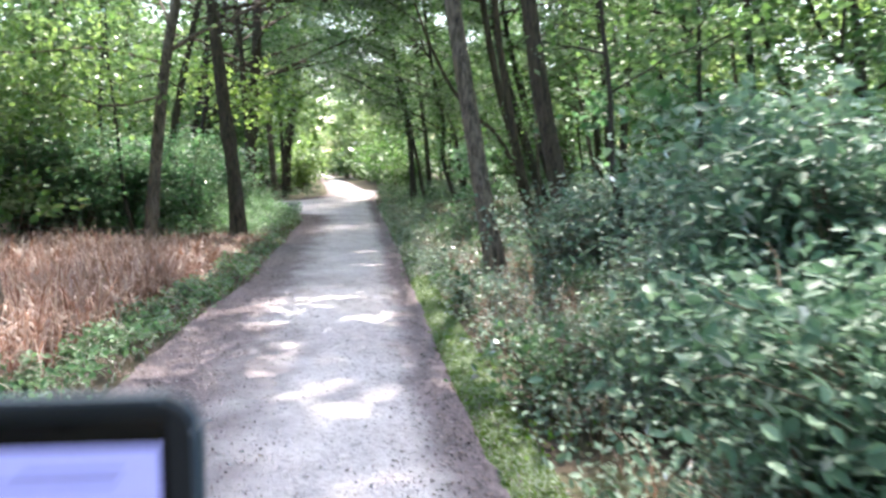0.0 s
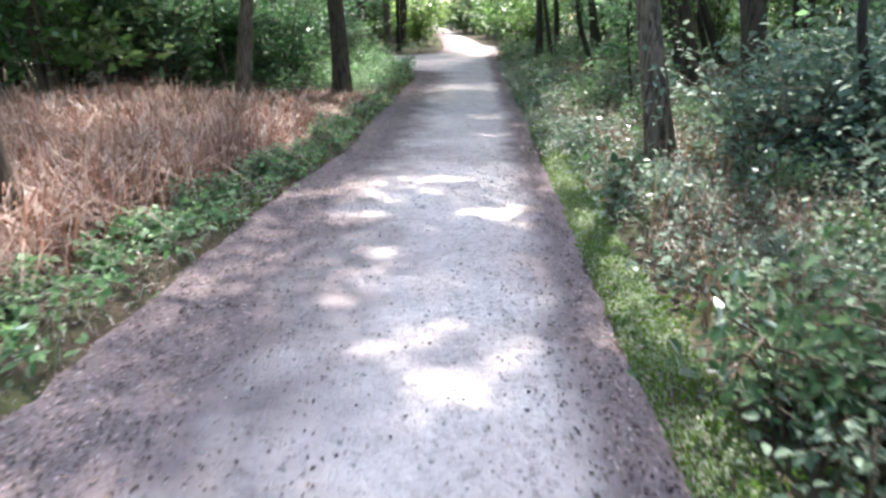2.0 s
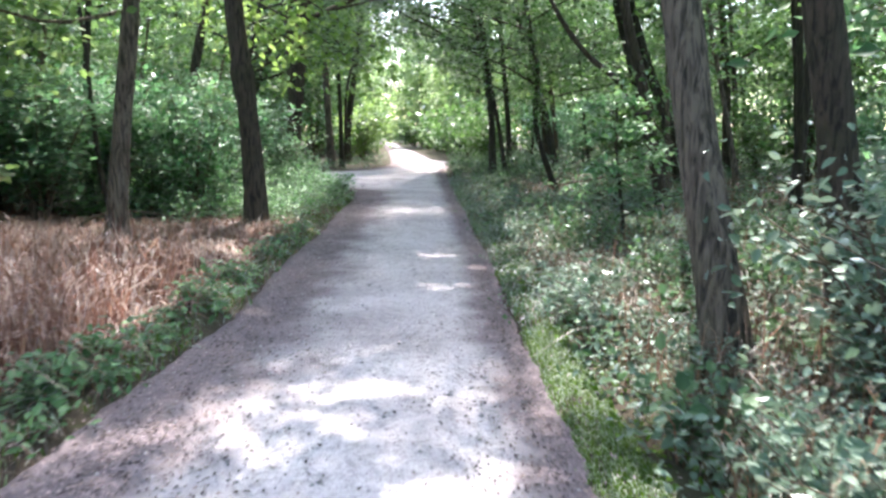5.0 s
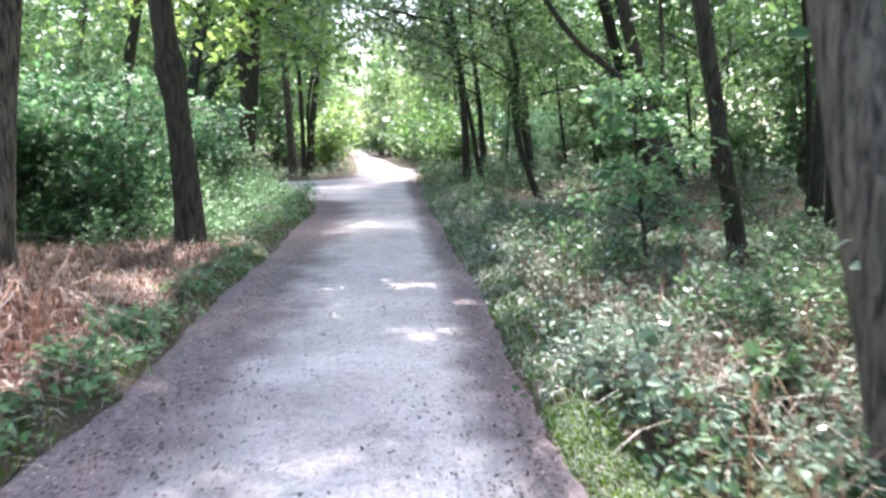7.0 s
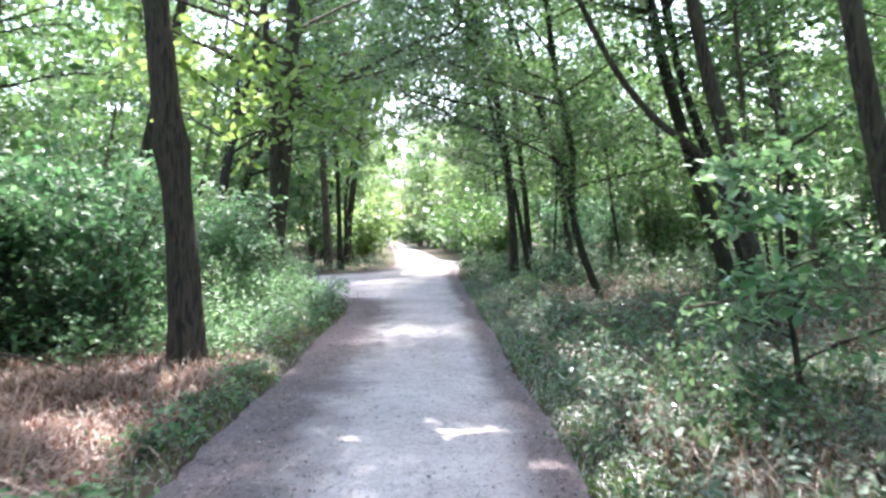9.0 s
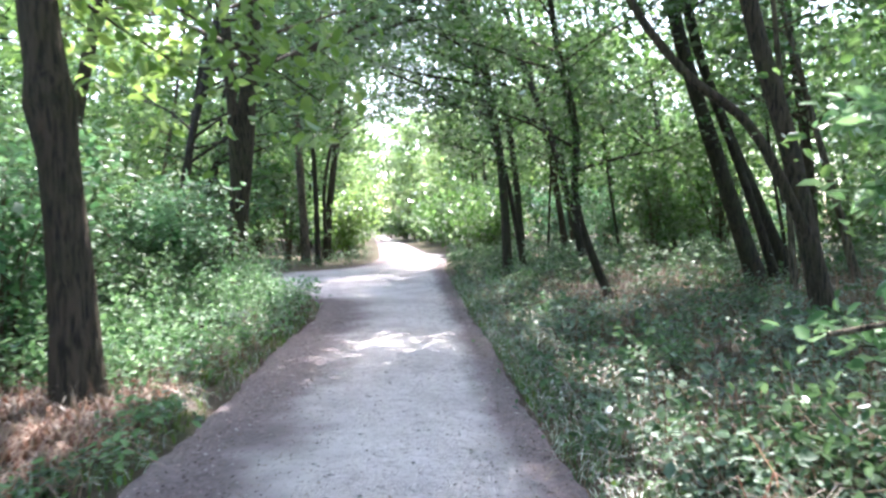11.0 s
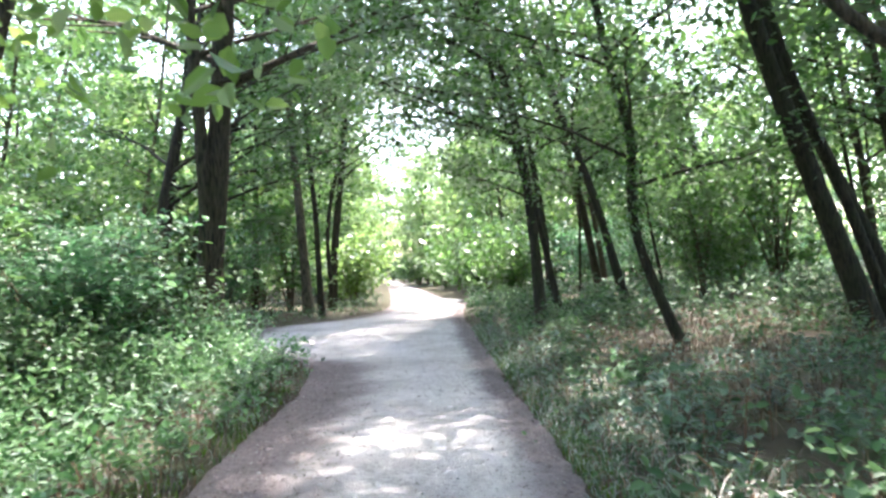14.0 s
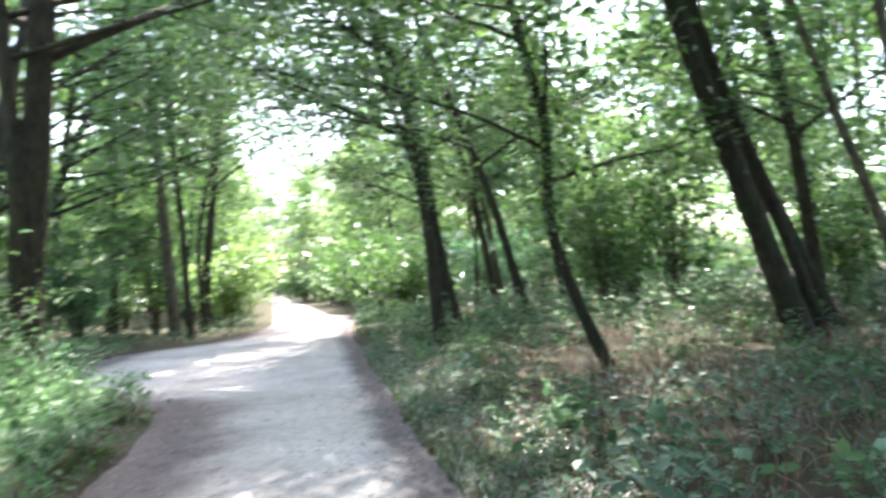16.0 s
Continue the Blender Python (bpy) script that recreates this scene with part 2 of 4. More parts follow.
def leaf_arrays(pos, size, flat=0.7, wide=0.6, droop=0.25, fine=True):
    """Leaves at pos: a pointed oval folded on its midrib; flat 1 lies level, 0 turns any way."""
    k = len(pos)
    nrm = unit(rng.normal(size=(k, 3)) * (1.15 - flat) + np.array([0, 0, 1.0]) * flat)
    d = rng.normal(size=(k, 3))
    d -= nrm * np.sum(d * nrm, axis=1, keepdims=True)
    d = unit(d)
    d[:, 2] -= droop * rng.random(k)
    d = unit(d)
    s = np.cross(d, nrm)
    s = unit(s)
    nrm = np.cross(s, d)
    L = (size * rng.uniform(0.6, 1.25, k))[:, None]
    W = L * wide * 0.5 * rng.uniform(0.8, 1.15, (k, 1))
    if fine:
        v = np.stack([pos, pos + d * L * 0.3 + s * W * 0.92 + nrm * W * 0.3, pos + d * L * 0.68 + s * W * 0.78 + nrm * W * 0.22,
                      pos + d * L - nrm * L * 0.08, pos + d * L * 0.68 - s * W * 0.78 + nrm * W * 0.22, pos + d * L * 0.3 - s * W * 0.92 + nrm * W * 0.3], 1)
        i = np.arange(k)[:, None] * 6
        return v.reshape(-1, 3), [np.concatenate([i + np.array([0, 1, 2, 3]), i + np.array([0, 3, 4, 5])])]
    v = np.stack([pos, pos + d * L * 0.45 + s * W + nrm * W * 0.3, pos + d * L, pos + d * L * 0.45 - s * W + nrm * W * 0.3], 1)
    i = np.arange(k)[:, None] * 4
    return v.reshape(-1, 3), [np.concatenate([i + np.array([0, 1, 2]), i + np.array([0, 2, 3])])]


def blade_arrays(base, height, width, bend):
    """Grass blades: a tapering ribbon of three lengths that bends over."""
    k = len(base)
    a = rng.uniform(0, 2 * np.pi, k)
    d = np.stack([np.cos(a), np.sin(a), np.zeros(k)], 1)
    s = np.stack([-np.sin(a), np.cos(a), np.zeros(k)], 1)
    b2 = rng.uniform(0, 2 * np.pi, k)
    s = unit(s + 0.8 * np.stack([np.cos(b2), np.sin(b2), np.zeros(k)], 1))
    h = (height * rng.uniform(0.55, 1.2, k))[:, None]
    bd = (bend * rng.uniform(0.2, 1.4, k))[:, None]
    w = (width * rng.uniform(0.7, 1.3, k))[:, None]
    up = np.array([0, 0, 1.0])
    p0 = base
    p1 = base + up * h * 0.45 + d * h * bd * 0.15
    p2 = base + up * h * (0.85 - 0.25 * bd) + d * h * bd * 0.5
    p3 = base + up * h * (1.0 - 0.55 * bd) + d * h * bd * 1.0
    v = np.stack([p0 - s * w, p0 + s * w, p1 + s * w * 0.85, p1 - s * w * 0.85, p2 + s * w * 0.55, p2 - s * w * 0.55, p3], 1)
    i = np.arange(k)[:, None] * 7
    return v.reshape(-1, 3), [np.concatenate([i + np.array([0, 1, 2, 3]), i + np.array([3, 2, 4, 5])]), i + np.array([5, 4, 6])]


def tube(points, radii, sides=8, rough=0.0):
    """A tapering limb through points, closed at its tip."""
    P = np.asarray(points, float)
    R = np.asarray(radii, float)
    T = unit(np.gradient(P, axis=0))
    ref = np.array([1.0, 0.13, 0.07])
    A = unit(np.cross(T, ref))
    B = np.cross(T, A)
    ang = np.linspace(0, 2 * np.pi, sides, endpoint=False)
    wob = 1 + rough * rng.normal(size=(len(P), sides))
    v = P[:, None] + (R[:, None] * wob)[..., None] * (np.cos(ang)[None, :, None] * A[:, None] + np.sin(ang)[None, :, None] * B[:, None])
    v = np.concatenate([v.reshape(-1, 3), P[-1:] + T[-1:] * R[-1]])
    k = len(P)
    r = np.arange(k - 1)[:, None] * sides
    j = np.arange(sides)[None]
    q = np.stack([r + j, r + (j + 1) % sides, r + sides + (j + 1) % sides, r + sides + j], -1).reshape(-1, 4)
    tip = np.stack([(k - 1) * sides + np.arange(sides), (k - 1) * sides + (np.arange(sides) + 1) % sides, np.full(sides, k * sides)], 1)
    return v, [q, tip]


def joined(pieces):
    """Several (verts, faces) as one."""
    V, F, n0 = [], {}, 0
    for v, fs in pieces:
        V.append(v)
        for f in fs:
            F.setdefault(f.shape[1], []).append(f + n0)
        n0 += len(v)
    return np.concatenate(V), [np.concatenate(f) for f in F.values()]


def smooth_line(points, k):
    """k points on a smooth line through the given ones."""
    P = np.asarray(points, float)
    t = np.concatenate([[0], np.cumsum(np.linalg.norm(np.diff(P, axis=0), axis=1))])
    m = np.gradient(P, t, axis=0)
    out = []
    for s in np.linspace(0, t[-1], k):
        i = min(np.searchsorted(t, s, side="right") - 1, len(t) - 2)
        h = t[i + 1] - t[i]
        u = (s - t[i]) / h
        out.append((2 * u**3 - 3 * u**2 + 1) * P[i] + (u**3 - 2 * u**2 + u) * h * m[i] + (3 * u**2 - 2 * u**3) * P[i + 1] + (u**3 - u**2) * h * m[i + 1])
    return np.array(out)


# ---- the lie of the land ----
LEFT_Y = [-40, 0, 5.5, 8, 10, 20, 22, 24.5, 30, 32, 36, 40, 55, 85, 112]
LEFT_X = [-1.9, -1.8, -1.72, -1.55, -1.4, -1.32, -1.45, -4.2, -4.0, -2.2, -1.2, -1.2, -1.9, -3.6, -5.4]
RIGHT_Y = [-40, 0, 8, 13, 22, 32, 41, 44, 55, 80, 112]
RIGHT_X = [0.6, 0.68, 0.75, 0.86, 0.95, 1.1, 1.9, 0.9, 0.35, -1.4, -3.6]


def path_left(y):
    return np.interp(y, LEFT_Y, LEFT_X)


def path_right(y):
    return np.interp(y, RIGHT_Y, RIGHT_X)


def off_path(x, y):
    """Metres outside the path's edge, under 0 on it."""
    return np.maximum(path_left(y) - x, x - path_right(y))


def height(x, y):
    """The woodland floor: level by the path, uneven and a little higher away from it."""
    x, y = np.asarray(x, float), np.asarray(y, float)
    o = off_path(x, y)
    rise = np.clip(o / 3.0, 0, 1)
    bump = 0.06 * np.sin(x * 1.3 + 0.7 * np.sin(y * 0.9)) * np.cos(y * 0.8 + 0.5 * x) + 0.03 * np.sin(3.1 * x + y) * np.cos(2.7 * y - x)
    bank = np.where(x > 0, 0.16, 0.05) * np.clip(o / 4.0, 0, 1)
    return np.where(o < 0, -0.03, -0.03 + 0.055 * np.clip(o / 0.15, 0, 1)) + bump * rise + bank


def on_ground(x, y):
    return np.stack([x, y, height(x, y)], 1)


def ground_mesh():
    ys = np.concatenate([np.linspace(-900, -40, 12)[:-1], np.linspace(-40, 0, 30)[:-1], np.linspace(0, 45, 180)[:-1], np.linspace(45, 120, 60)[:-1], np.linspace(120, 1500, 14)])
    xs = np.concatenate([np.linspace(-900, -40, 10)[:-1], np.linspace(-40, -6, 40)[:-1], np.linspace(-6, 6, 110)[:-1], np.linspace(6, 40, 40)[:-1], np.linspace(40, 900, 10)])
    X, Y = np.meshgrid(xs, ys)
    v = np.stack([X, Y, height(X, Y)], -1).reshape(-1, 3)
    nx = len(xs)
    i = (np.arange(len(ys) - 1)[:, None] * nx + np.arange(nx - 1)[None]).reshape(-1, 1)
    return mesh_of("ground", v, [i + np.array([0, 1, nx + 1, nx])], SOIL, True)


def path_top(x, y):
    """Height of the path's cambered surface."""
    lo, hi = path_left(y), path_right(y)
    u = np.clip(2 * (x - lo) / (hi - lo) - 1, -1, 1)
    return 0.012 + 0.02 * (1 - u ** 2) + 0.006 * np.sin(5 * x + 2 * y) * np.cos(3.3 * y)


def path_mesh():
    ys = np.concatenate([np.linspace(-30, 0, 60)[:-1], np.linspace(0, 40, 400)[:-1], np.linspace(40, 112, 160)])
    k = 40
    u = np.linspace(-1, 1, k)
    wig = lambda y, s: 0.03 * np.sin(1.3 * y + s) + 0.014 * np.sin(5.7 * y + 2 * s) + 0.012 * np.sin(19 * y + s) + 0.008 * np.sin(47 * y)
    lo, hi = path_left(ys) + wig(ys, 1.0) - 0.03, path_right(ys) + wig(ys, 4.0) + 0.03
    X = lo[:, None] + (hi - lo)[:, None] * (u[None] + 1) / 2
    Y = np.repeat(ys[:, None], k, 1)
    Z = 0.012 + 0.02 * (1 - u[None] ** 2) + 0.006 * np.sin(5 * X + 2 * Y) * np.cos(3.3 * Y) + rng.normal(size=X.shape) * 0.0003
    Z = np.where(np.abs(u[None]) > 0.999, -0.02, Z)
    v = np.stack([X, Y, Z], -1).reshape(-1, 3)
    i = (np.arange(len(ys) - 1)[:, None] * k + np.arange(k - 1)[None]).reshape(-1, 1)
    me = mesh_of("path", v, [i + np.array([0, 1, k + 1, k])], GRAVEL, True)
    d = np.minimum((X - lo[:, None]) * np.where(Y < 7, 0.32, 0.46), hi[:, None] - X)
    at = me.attributes.new("edge", "FLOAT", "POINT")
    at.data.foreach_set("value", np.clip(1.0 - d / 0.75, 0, 1).astype(np.float32).ravel())
    return me


tagged(new("ground", ground_mesh()), "dark woodland floor of soil, moss and old leaves", "ground", kind="structure")
tagged(new("path", path_mesh()), "pale grey compacted gravel path with leaf litter along its edges", "path", kind="structure")


# ---- trees ----
# openings in the canopy through which the sun reaches the path: where each falls on the ground, and its radius
GAPS = [(-0.15, 4.95, 0.17), (0.22, 4.8, 0.16), (-0.1, 4.3, 0.17), (0.7, 4.9, 0.18), (-0.6, 6.1, 0.16), (-0.36, 4.75, 0.25), (0.02, 4.45, 0.2), (0.55, 5.3, 0.24), (0.1, 3.4, 0.22), (-0.25, 8.3, 0.16), (-0.98, 7.8, 0.36), (0.25, 7.1, 0.30),
        (-0.85, 6.9, 0.22), (0.3, 11.0, 0.22), (0.2, 12.7, 0.24), (0.65, 12.0, 0.2), (-0.6, 5.3, 0.2), (-2.2, 25.4, 0.3), (-0.9, 23.0, 0.22), (1.6, 9.6, 0.45), (1.5, 6.6, 0.4),
        (-2.0, 10.4, 0.5), (-3.6, 9.5, 0.9), (1.7, 4.5, 0.4), (2.4, 13.0, 0.5), (-2.2, 14.6, 0.7), (-2.5, 15.4, 0.6), (-6.1, 10.0, 0.9),
        (-2.4, 17.5, 0.6), (-3.2, 18.6, 0.7), (-2.1, 19.8, 0.6), (-3.6, 20.6, 0.6), (-2.6, 21.6, 0.5), (-4.4, 16.8, 0.6)]


def sunlit(p):
    """True for leaves that stand in one of the canopy's openings."""
    q = p[:, :2] - np.array([SUN_TO.x, SUN_TO.y]) * (p[:, 2] / SUN_TO.z)[:, None]
    hit = np.zeros(len(p), bool)
    for i, (x, y, r) in enumerate(GAPS):
        dx, dy = q[:, 0] - x, q[:, 1] - y
        a = np.arctan2(dy, dx)
        edge = 0.78 * r * (1 + 0.42 * np.sin(3 * a + i) + 0.32 * np.sin(7 * a + 2 * i) + 0.2 * np.sin(13 * a + 3 * i))
        hit |= np.hypot(dx * 0.8, dy) < edge
    # thinner leaf cover over the banks on both sides than over the path
    wave = np.sin(2.3 * q[:, 0] + 1.1 * np.sin(1.7 * q[:, 1])) * np.cos(1.9 * q[:, 1] + 0.8 * np.sin(2.1 * q[:, 0])) + 0.45 * np.sin(5.3 * q[:, 0] + 4.1 * q[:, 1])
    hit |= (off_path(q[:, 0], q[:, 1]) > np.where((q[:, 0] > 0) & (q[:, 1] < 13), 0.02, 0.35)) & (wave > np.where(q[:, 0] > 0, np.where((q[:, 1] > 13.5) & (off_path(q[:, 0], q[:, 1]) > 0.9), 0.7, np.where(q[:, 1] < 8.5, -0.3, -0.2)), np.where(q[:, 1] < 8.5, 0.5, np.where(q[:, 1] < 14, 0.0, np.where(q[:, 0] < -4.2, -0.7, -0.95)))))
    # thinner leaf cover over the first stretch of the path
    hit |= (rng.random(len(p)) < 0.28) & (q[:, 1] > 5.5) & (q[:, 1] < 14.5) & (np.abs(q[:, 0] + 0.4) < 1.6)
    return hit | (q[:, 1] > 32.5) & (np.abs(q[:, 0] + 0.06 * (q[:, 1] - 40)) < 2.2)


def limb_line(start, azimuth, length, lift, sag=0.0):
    """A bough that leaves the trunk and curves on its way out."""
    n0 = 7
    t = np.linspace(0, 1, n0)
    a = azimuth + 0.5 * (rng.random() - 0.5) * t
    d = np.stack([np.cos(a), np.sin(a), lift * (1 - 0.4 * t) - sag * t], 1)
    p = np.cumsum(np.vstack([[start], d * length / n0]), 0)[:n0]
    return p + rng.normal(size=p.shape) * 0.03 * length * t[:, None] * 0.5


def crown_of(trunk, radii, low, high, reach, boughs, leaves, size, clump=0.42, lift=0.5, toward=None, flat=0.75, gaps=False, fine=False, base=(0, 0, 0), twigs=4):
    """Boughs and leaves of one crown. Returns wood and leaf arrays."""
    wood, centres = [], []
    z = trunk[:, 2]
    limbs = []
    for b in range(boughs):
        hz = low + (high - low) * (b + rng.random()) / boughs
        i = min(np.searchsorted(z, hz), len(z) - 1)
        az = b * 2.4 + rng.uniform(-0.5, 0.5)
        if toward is not None and rng.random() < 0.45:
            az = toward + rng.uniform(-0.8, 0.8)
        taper = 1 - 0.55 * (hz - low) / max(high - low, 0.1)
        ln = reach * taper * rng.uniform(0.7, 1.15)
        line = limb_line(trunk[i], az, ln, lift * rng.uniform(0.5, 1.4))
        r = min(radii[i] * 0.5, 0.014 * ln + 0.007)
        wood = [tube(line, np.linspace(r, 0.008, len(line)), 5 if twigs > 3 else 3)]
        centres += [line[3], line[4], line[5], line[6]]
        for s in range(twigs):
            j = rng.integers(2, 6)
            tw = limb_line(line[j], az + rng.choice([-1, 1]) * rng.uniform(0.5, 1.2), ln * rng.uniform(0.3, 0.5), rng.uniform(-0.2, 0.6))
            wood.append(tube(tw[::2], np.linspace(r * 0.4, 0.005, 4), 3))
            centres += [tw[2], tw[4], tw[6], tw[5]]
        limbs.append(joined(wood))
    C = np.array(centres)
    w = rng.random(len(C)) ** 2.2 + 0.06
    pick = rng.choice(len(C), leaves, p=w / w.sum())
    pos = C[pick] + rng.normal(size=(leaves, 3)) * np.array([clump, clump, clump * 0.38])
    if gaps:
        pos = pos[~sunlit(pos + np.array(base))]
    return limbs, leaf_arrays(pos, size, flat=flat, fine=fine)


def tree(name, label, stems, bark, leaf, crown, group="", extra=(), one_piece=False, knot=None, spray=None):
    """A tree at the foot of its first stem. stems: (points, foot radius, top radius)."""
    base = np.array(stems[0][0][0], float)
    ob = new(name)
    ob.location = base
    tagged(ob, label, "tree", group)
    trunks = []
    for k, (pts, r0, r1) in enumerate(stems):
        n_ring = 26 if one_piece else 64
        line = smooth_line(np.array(pts, float) - base, n_ring)
        t = np.linspace(0, 1, n_ring)
        flare = 1 + 0.32 * np.exp(-t * 26)
        rad = (r0 + (r1 - r0) * t ** 0.9) * flare * (1 + 0.025 * np.sin(t * 37 + k) + 0.012 * np.sin(t * 90 + k))
        if knot:
            rad = rad * (1 + 0.30 * np.exp(-((line[:, 2] - knot) / 0.16) ** 2))
        line[0, 2] -= 0.15
        trunks.append((line, rad))
    wood, leaves, sprays = [], [], []
    for line, rad in trunks[: crown.get("stems", 9)]:
        args = {k: v for k, v in crown.items() if k != "stems"}
        w, lv = crown_of(line, rad, base=base, **args)
        wood += w
        leaves.append(lv)
    for pts, r0, n_leaf, sz, spread in extra:
        line = smooth_line(np.array(pts, float) - base, 10)
        wood.append(tube(line, np.linspace(r0, 0.006, 10), 6))
        if n_leaf:
            pos = line[rng.integers(3, 10, n_leaf)] + rng.normal(size=(n_leaf, 3)) * spread
            (sprays if spray else leaves).append(leaf_arrays(pos, sz, 0.6, fine=True))
    bodies = [tube(line[::3] if one_piece else line, rad[::3] if one_piece else rad, 8 if one_piece else 14, 0.022) for line, rad in trunks]
    if one_piece:
        part("trunk", mesh_of("trunk", *joined(bodies + wood), bark, True), ob)
    else:
        for body in bodies:
            part("trunk", mesh_of("trunk", *body, bark, True), ob)
        for w in wood:
            part("bough", mesh_of("bough", *w, bark, True), ob)
    if leaves:
        part("crown", mesh_of("crown", *joined(leaves), leaf), ob)
    if sprays:
        tagged(part("low_spray", mesh_of("low_spray", *joined(sprays), spray), ob, "hanging leaves coloured a sunlit yellow-green"), kind="stuff")
    return ob


def up_line(x, z_pairs, y, top, bow=0.0):
    """Stem points from (x, z) pairs in the plane y, carried on to the top height."""
    pts = [(a, y, b) for a, b in z_pairs]
    (x0, _, z0), (x1, _, z1) = pts[-2], pts[-1]
    sl = (x1 - x0) / (z1 - z0) * 0.6
    pts.append((x1 + sl * (top - z1) * 0.5, y, z1 + (top - z1) * 0.5))
    pts.append((x1 + sl * (top - z1) + bow, y + bow, top))
    return pts


# leaning stems on the bank to the right of the start, and a dark trunk farther on
LEANING = [(8.21, 13.0, -0.456, 0.085), (9.46, 12.0, -0.547, 0.085), (11.94, 12.5, -0.781, 0.07), (6.5, 16.4, 0.02, 0.11)]
FULL = dict(low=4.2, high=10.5, reach=4.2, boughs=14, leaves=17500, size=0.145, gaps=True, clump=0.5)
tree("beech_tree", "upright brown-barked tree at the path's verge beside dry grass",
     [(up_line(0, [(-2.24, 0.0), (-2.31, 1.43), (-2.45, 2.75), (-2.52, 3.54)], 14.7, 12.5), 0.155, 0.05)], BARK, LEAF, dict(FULL, toward=0.0), knot=2.15, spray=LEAF_SPRAY,
     extra=[([(-2.48, 14.7, 3.3), (-1.9, 14.85, 3.05), (-1.2, 15.0, 2.65), (-0.6, 15.1, 2.25)], 0.018, 250, 0.13, 0.24), ([(-2.48, 14.7, 3.6), (-1.7, 15.0, 3.35), (-1.0, 15.3, 2.95), (-0.5, 15.4, 2.6)], 0.018, 230, 0.13, 0.24),
            ([(-2.45, 14.7, 3.0), (-2.3, 14.9, 2.95), (-2.0, 15.1, 2.75), (-1.6, 15.3, 2.5)], 0.016, 190, 0.13, 0.26), ([(-2.5, 14.7, 3.9), (-2.9, 15.3, 3.6), (-3.0, 16.0, 3.3), (-2.7, 16.6, 3.0)], 0.018, 260, 0.13, 0.3)])
tree("slender_tree", "slender leaning tree with a low bare side branch in dry grass",
     [(up_line(0, [(-3.5, 0.0), (-3.46, 0.61), (-3.29, 1.99), (-3.08, 3.43), (-2.88, 4.37)], 12.94, 11.0), 0.115, 0.035)], BARK_GREY, LEAF_BRIGHT,
     dict(FULL, low=3.2, reach=3.4, leaves=9000, size=0.12), spray=LEAF_BRIGHT,
     extra=[([(-3.22, 12.94, 2.75), (-3.9, 12.6, 2.55), (-4.6, 12.2, 2.7), (-5.6, 11.7, 2.6)], 0.028, 900, 0.12, 0.4),
            ([(-3.1, 12.9, 3.3), (-3.9, 12.0, 3.4), (-4.6, 11.2, 3.2), (-5.2, 10.4, 3.1)], 0.025, 1100, 0.12, 0.42)])
tree("grey_tree", "grey ridged-bark tree leaning towards the path among low shrubs",
     [([(1.78, 8.2, 0.0), (1.70, 8.29, 0.55), (1.58, 8.42, 1.3), (1.47, 8.54, 2.1), (1.27, 8.75, 3.5), (1.0, 9.0, 7.0), (0.8, 9.2, 12.0)], 0.122, 0.05)], BARK_GREY, LEAF,
     dict(FULL, low=4.4, reach=4.4, leaves=17000))
tree("stout_tree", "tall grey-brown trunk rising out of blue-green bushes",
     [([(2.95, 9.0, 0.0), (2.81, 9.0, 0.72), (2.67, 9.0, 1.5), (2.50, 9.0, 2.27), (2.28, 9.1, 3.8), (2.1, 9.2, 8.0), (2.0, 9.3, 12.0)], 0.132, 0.05)], BARK, LEAF,
     dict(FULL, low=4.6, reach=4.2, leaves=12000))
tree("ivied_tree", "dark tree with two crossing stems at the path's edge",
     [(up_line(0, [(2.36, 0.0), (2.13, 3.14), (1.76, 5.13), (1.43, 6.13)], 26.0, 14.0), 0.11, 0.045),
      (up_line(0, [(2.82, 0.0), (2.30, 2.63), (1.85, 4.14)], 26.3, 12.0), 0.07, 0.03)], BARK_DARK, LEAF,
     dict(low=3.2, high=12.5, reach=3.6, boughs=20, leaves=10500, size=0.13, clump=0.5, gaps=True, toward=math.pi),
     extra=[([(2.28, 25.95, 1.0), (2.13, 25.95, 3.1), (1.8, 25.95, 5.0), (1.4, 25.95, 6.4)], 0.014, 1500, 0.09, 0.3)])
tree("crooked_tree", "crooked ivy-dark tree leaning over withered grass",
     [(up_line(0, [(3.42, 0.0), (3.15, 0.63), (2.81, 1.71), (2.80, 2.97), (2.69, 3.4)], 21.3, 11.0), 0.07, 0.03)], BARK_DARK, LEAF,
     dict(low=1.9, high=10, reach=2.7, boughs=22, leaves=12000, size=0.125, clump=0.42, gaps=True),
     extra=[([(3.15, 21.25, 0.7), (2.83, 21.25, 1.7), (2.80, 21.25, 3.0), (2.65, 21.25, 4.2)], 0.012, 1500, 0.08, 0.2)])
tree("thin_tree", "thin tree leaning towards the path",
     [(up_line(0, [(3.42, 0.0), (3.11, 1.36), (2.84, 2.60)], 12.57, 10.5), 0.085, 0.03)], BARK, LEAF, dict(FULL, low=4.4, leaves=9000, reach=3.8),
     extra=[([(3.2, 12.6, 1.1), (2.9, 12.9, 1.5), (2.6, 13.2, 1.9), (2.4, 13.6, 2.0)], 0.014, 240, 0.085, 0.22), ([(3.0, 12.6, 1.8), (3.3, 12.9, 2.2), (3.5, 13.3, 2.5), (3.8, 13.8, 2.6)], 0.014, 240, 0.085, 0.22)])
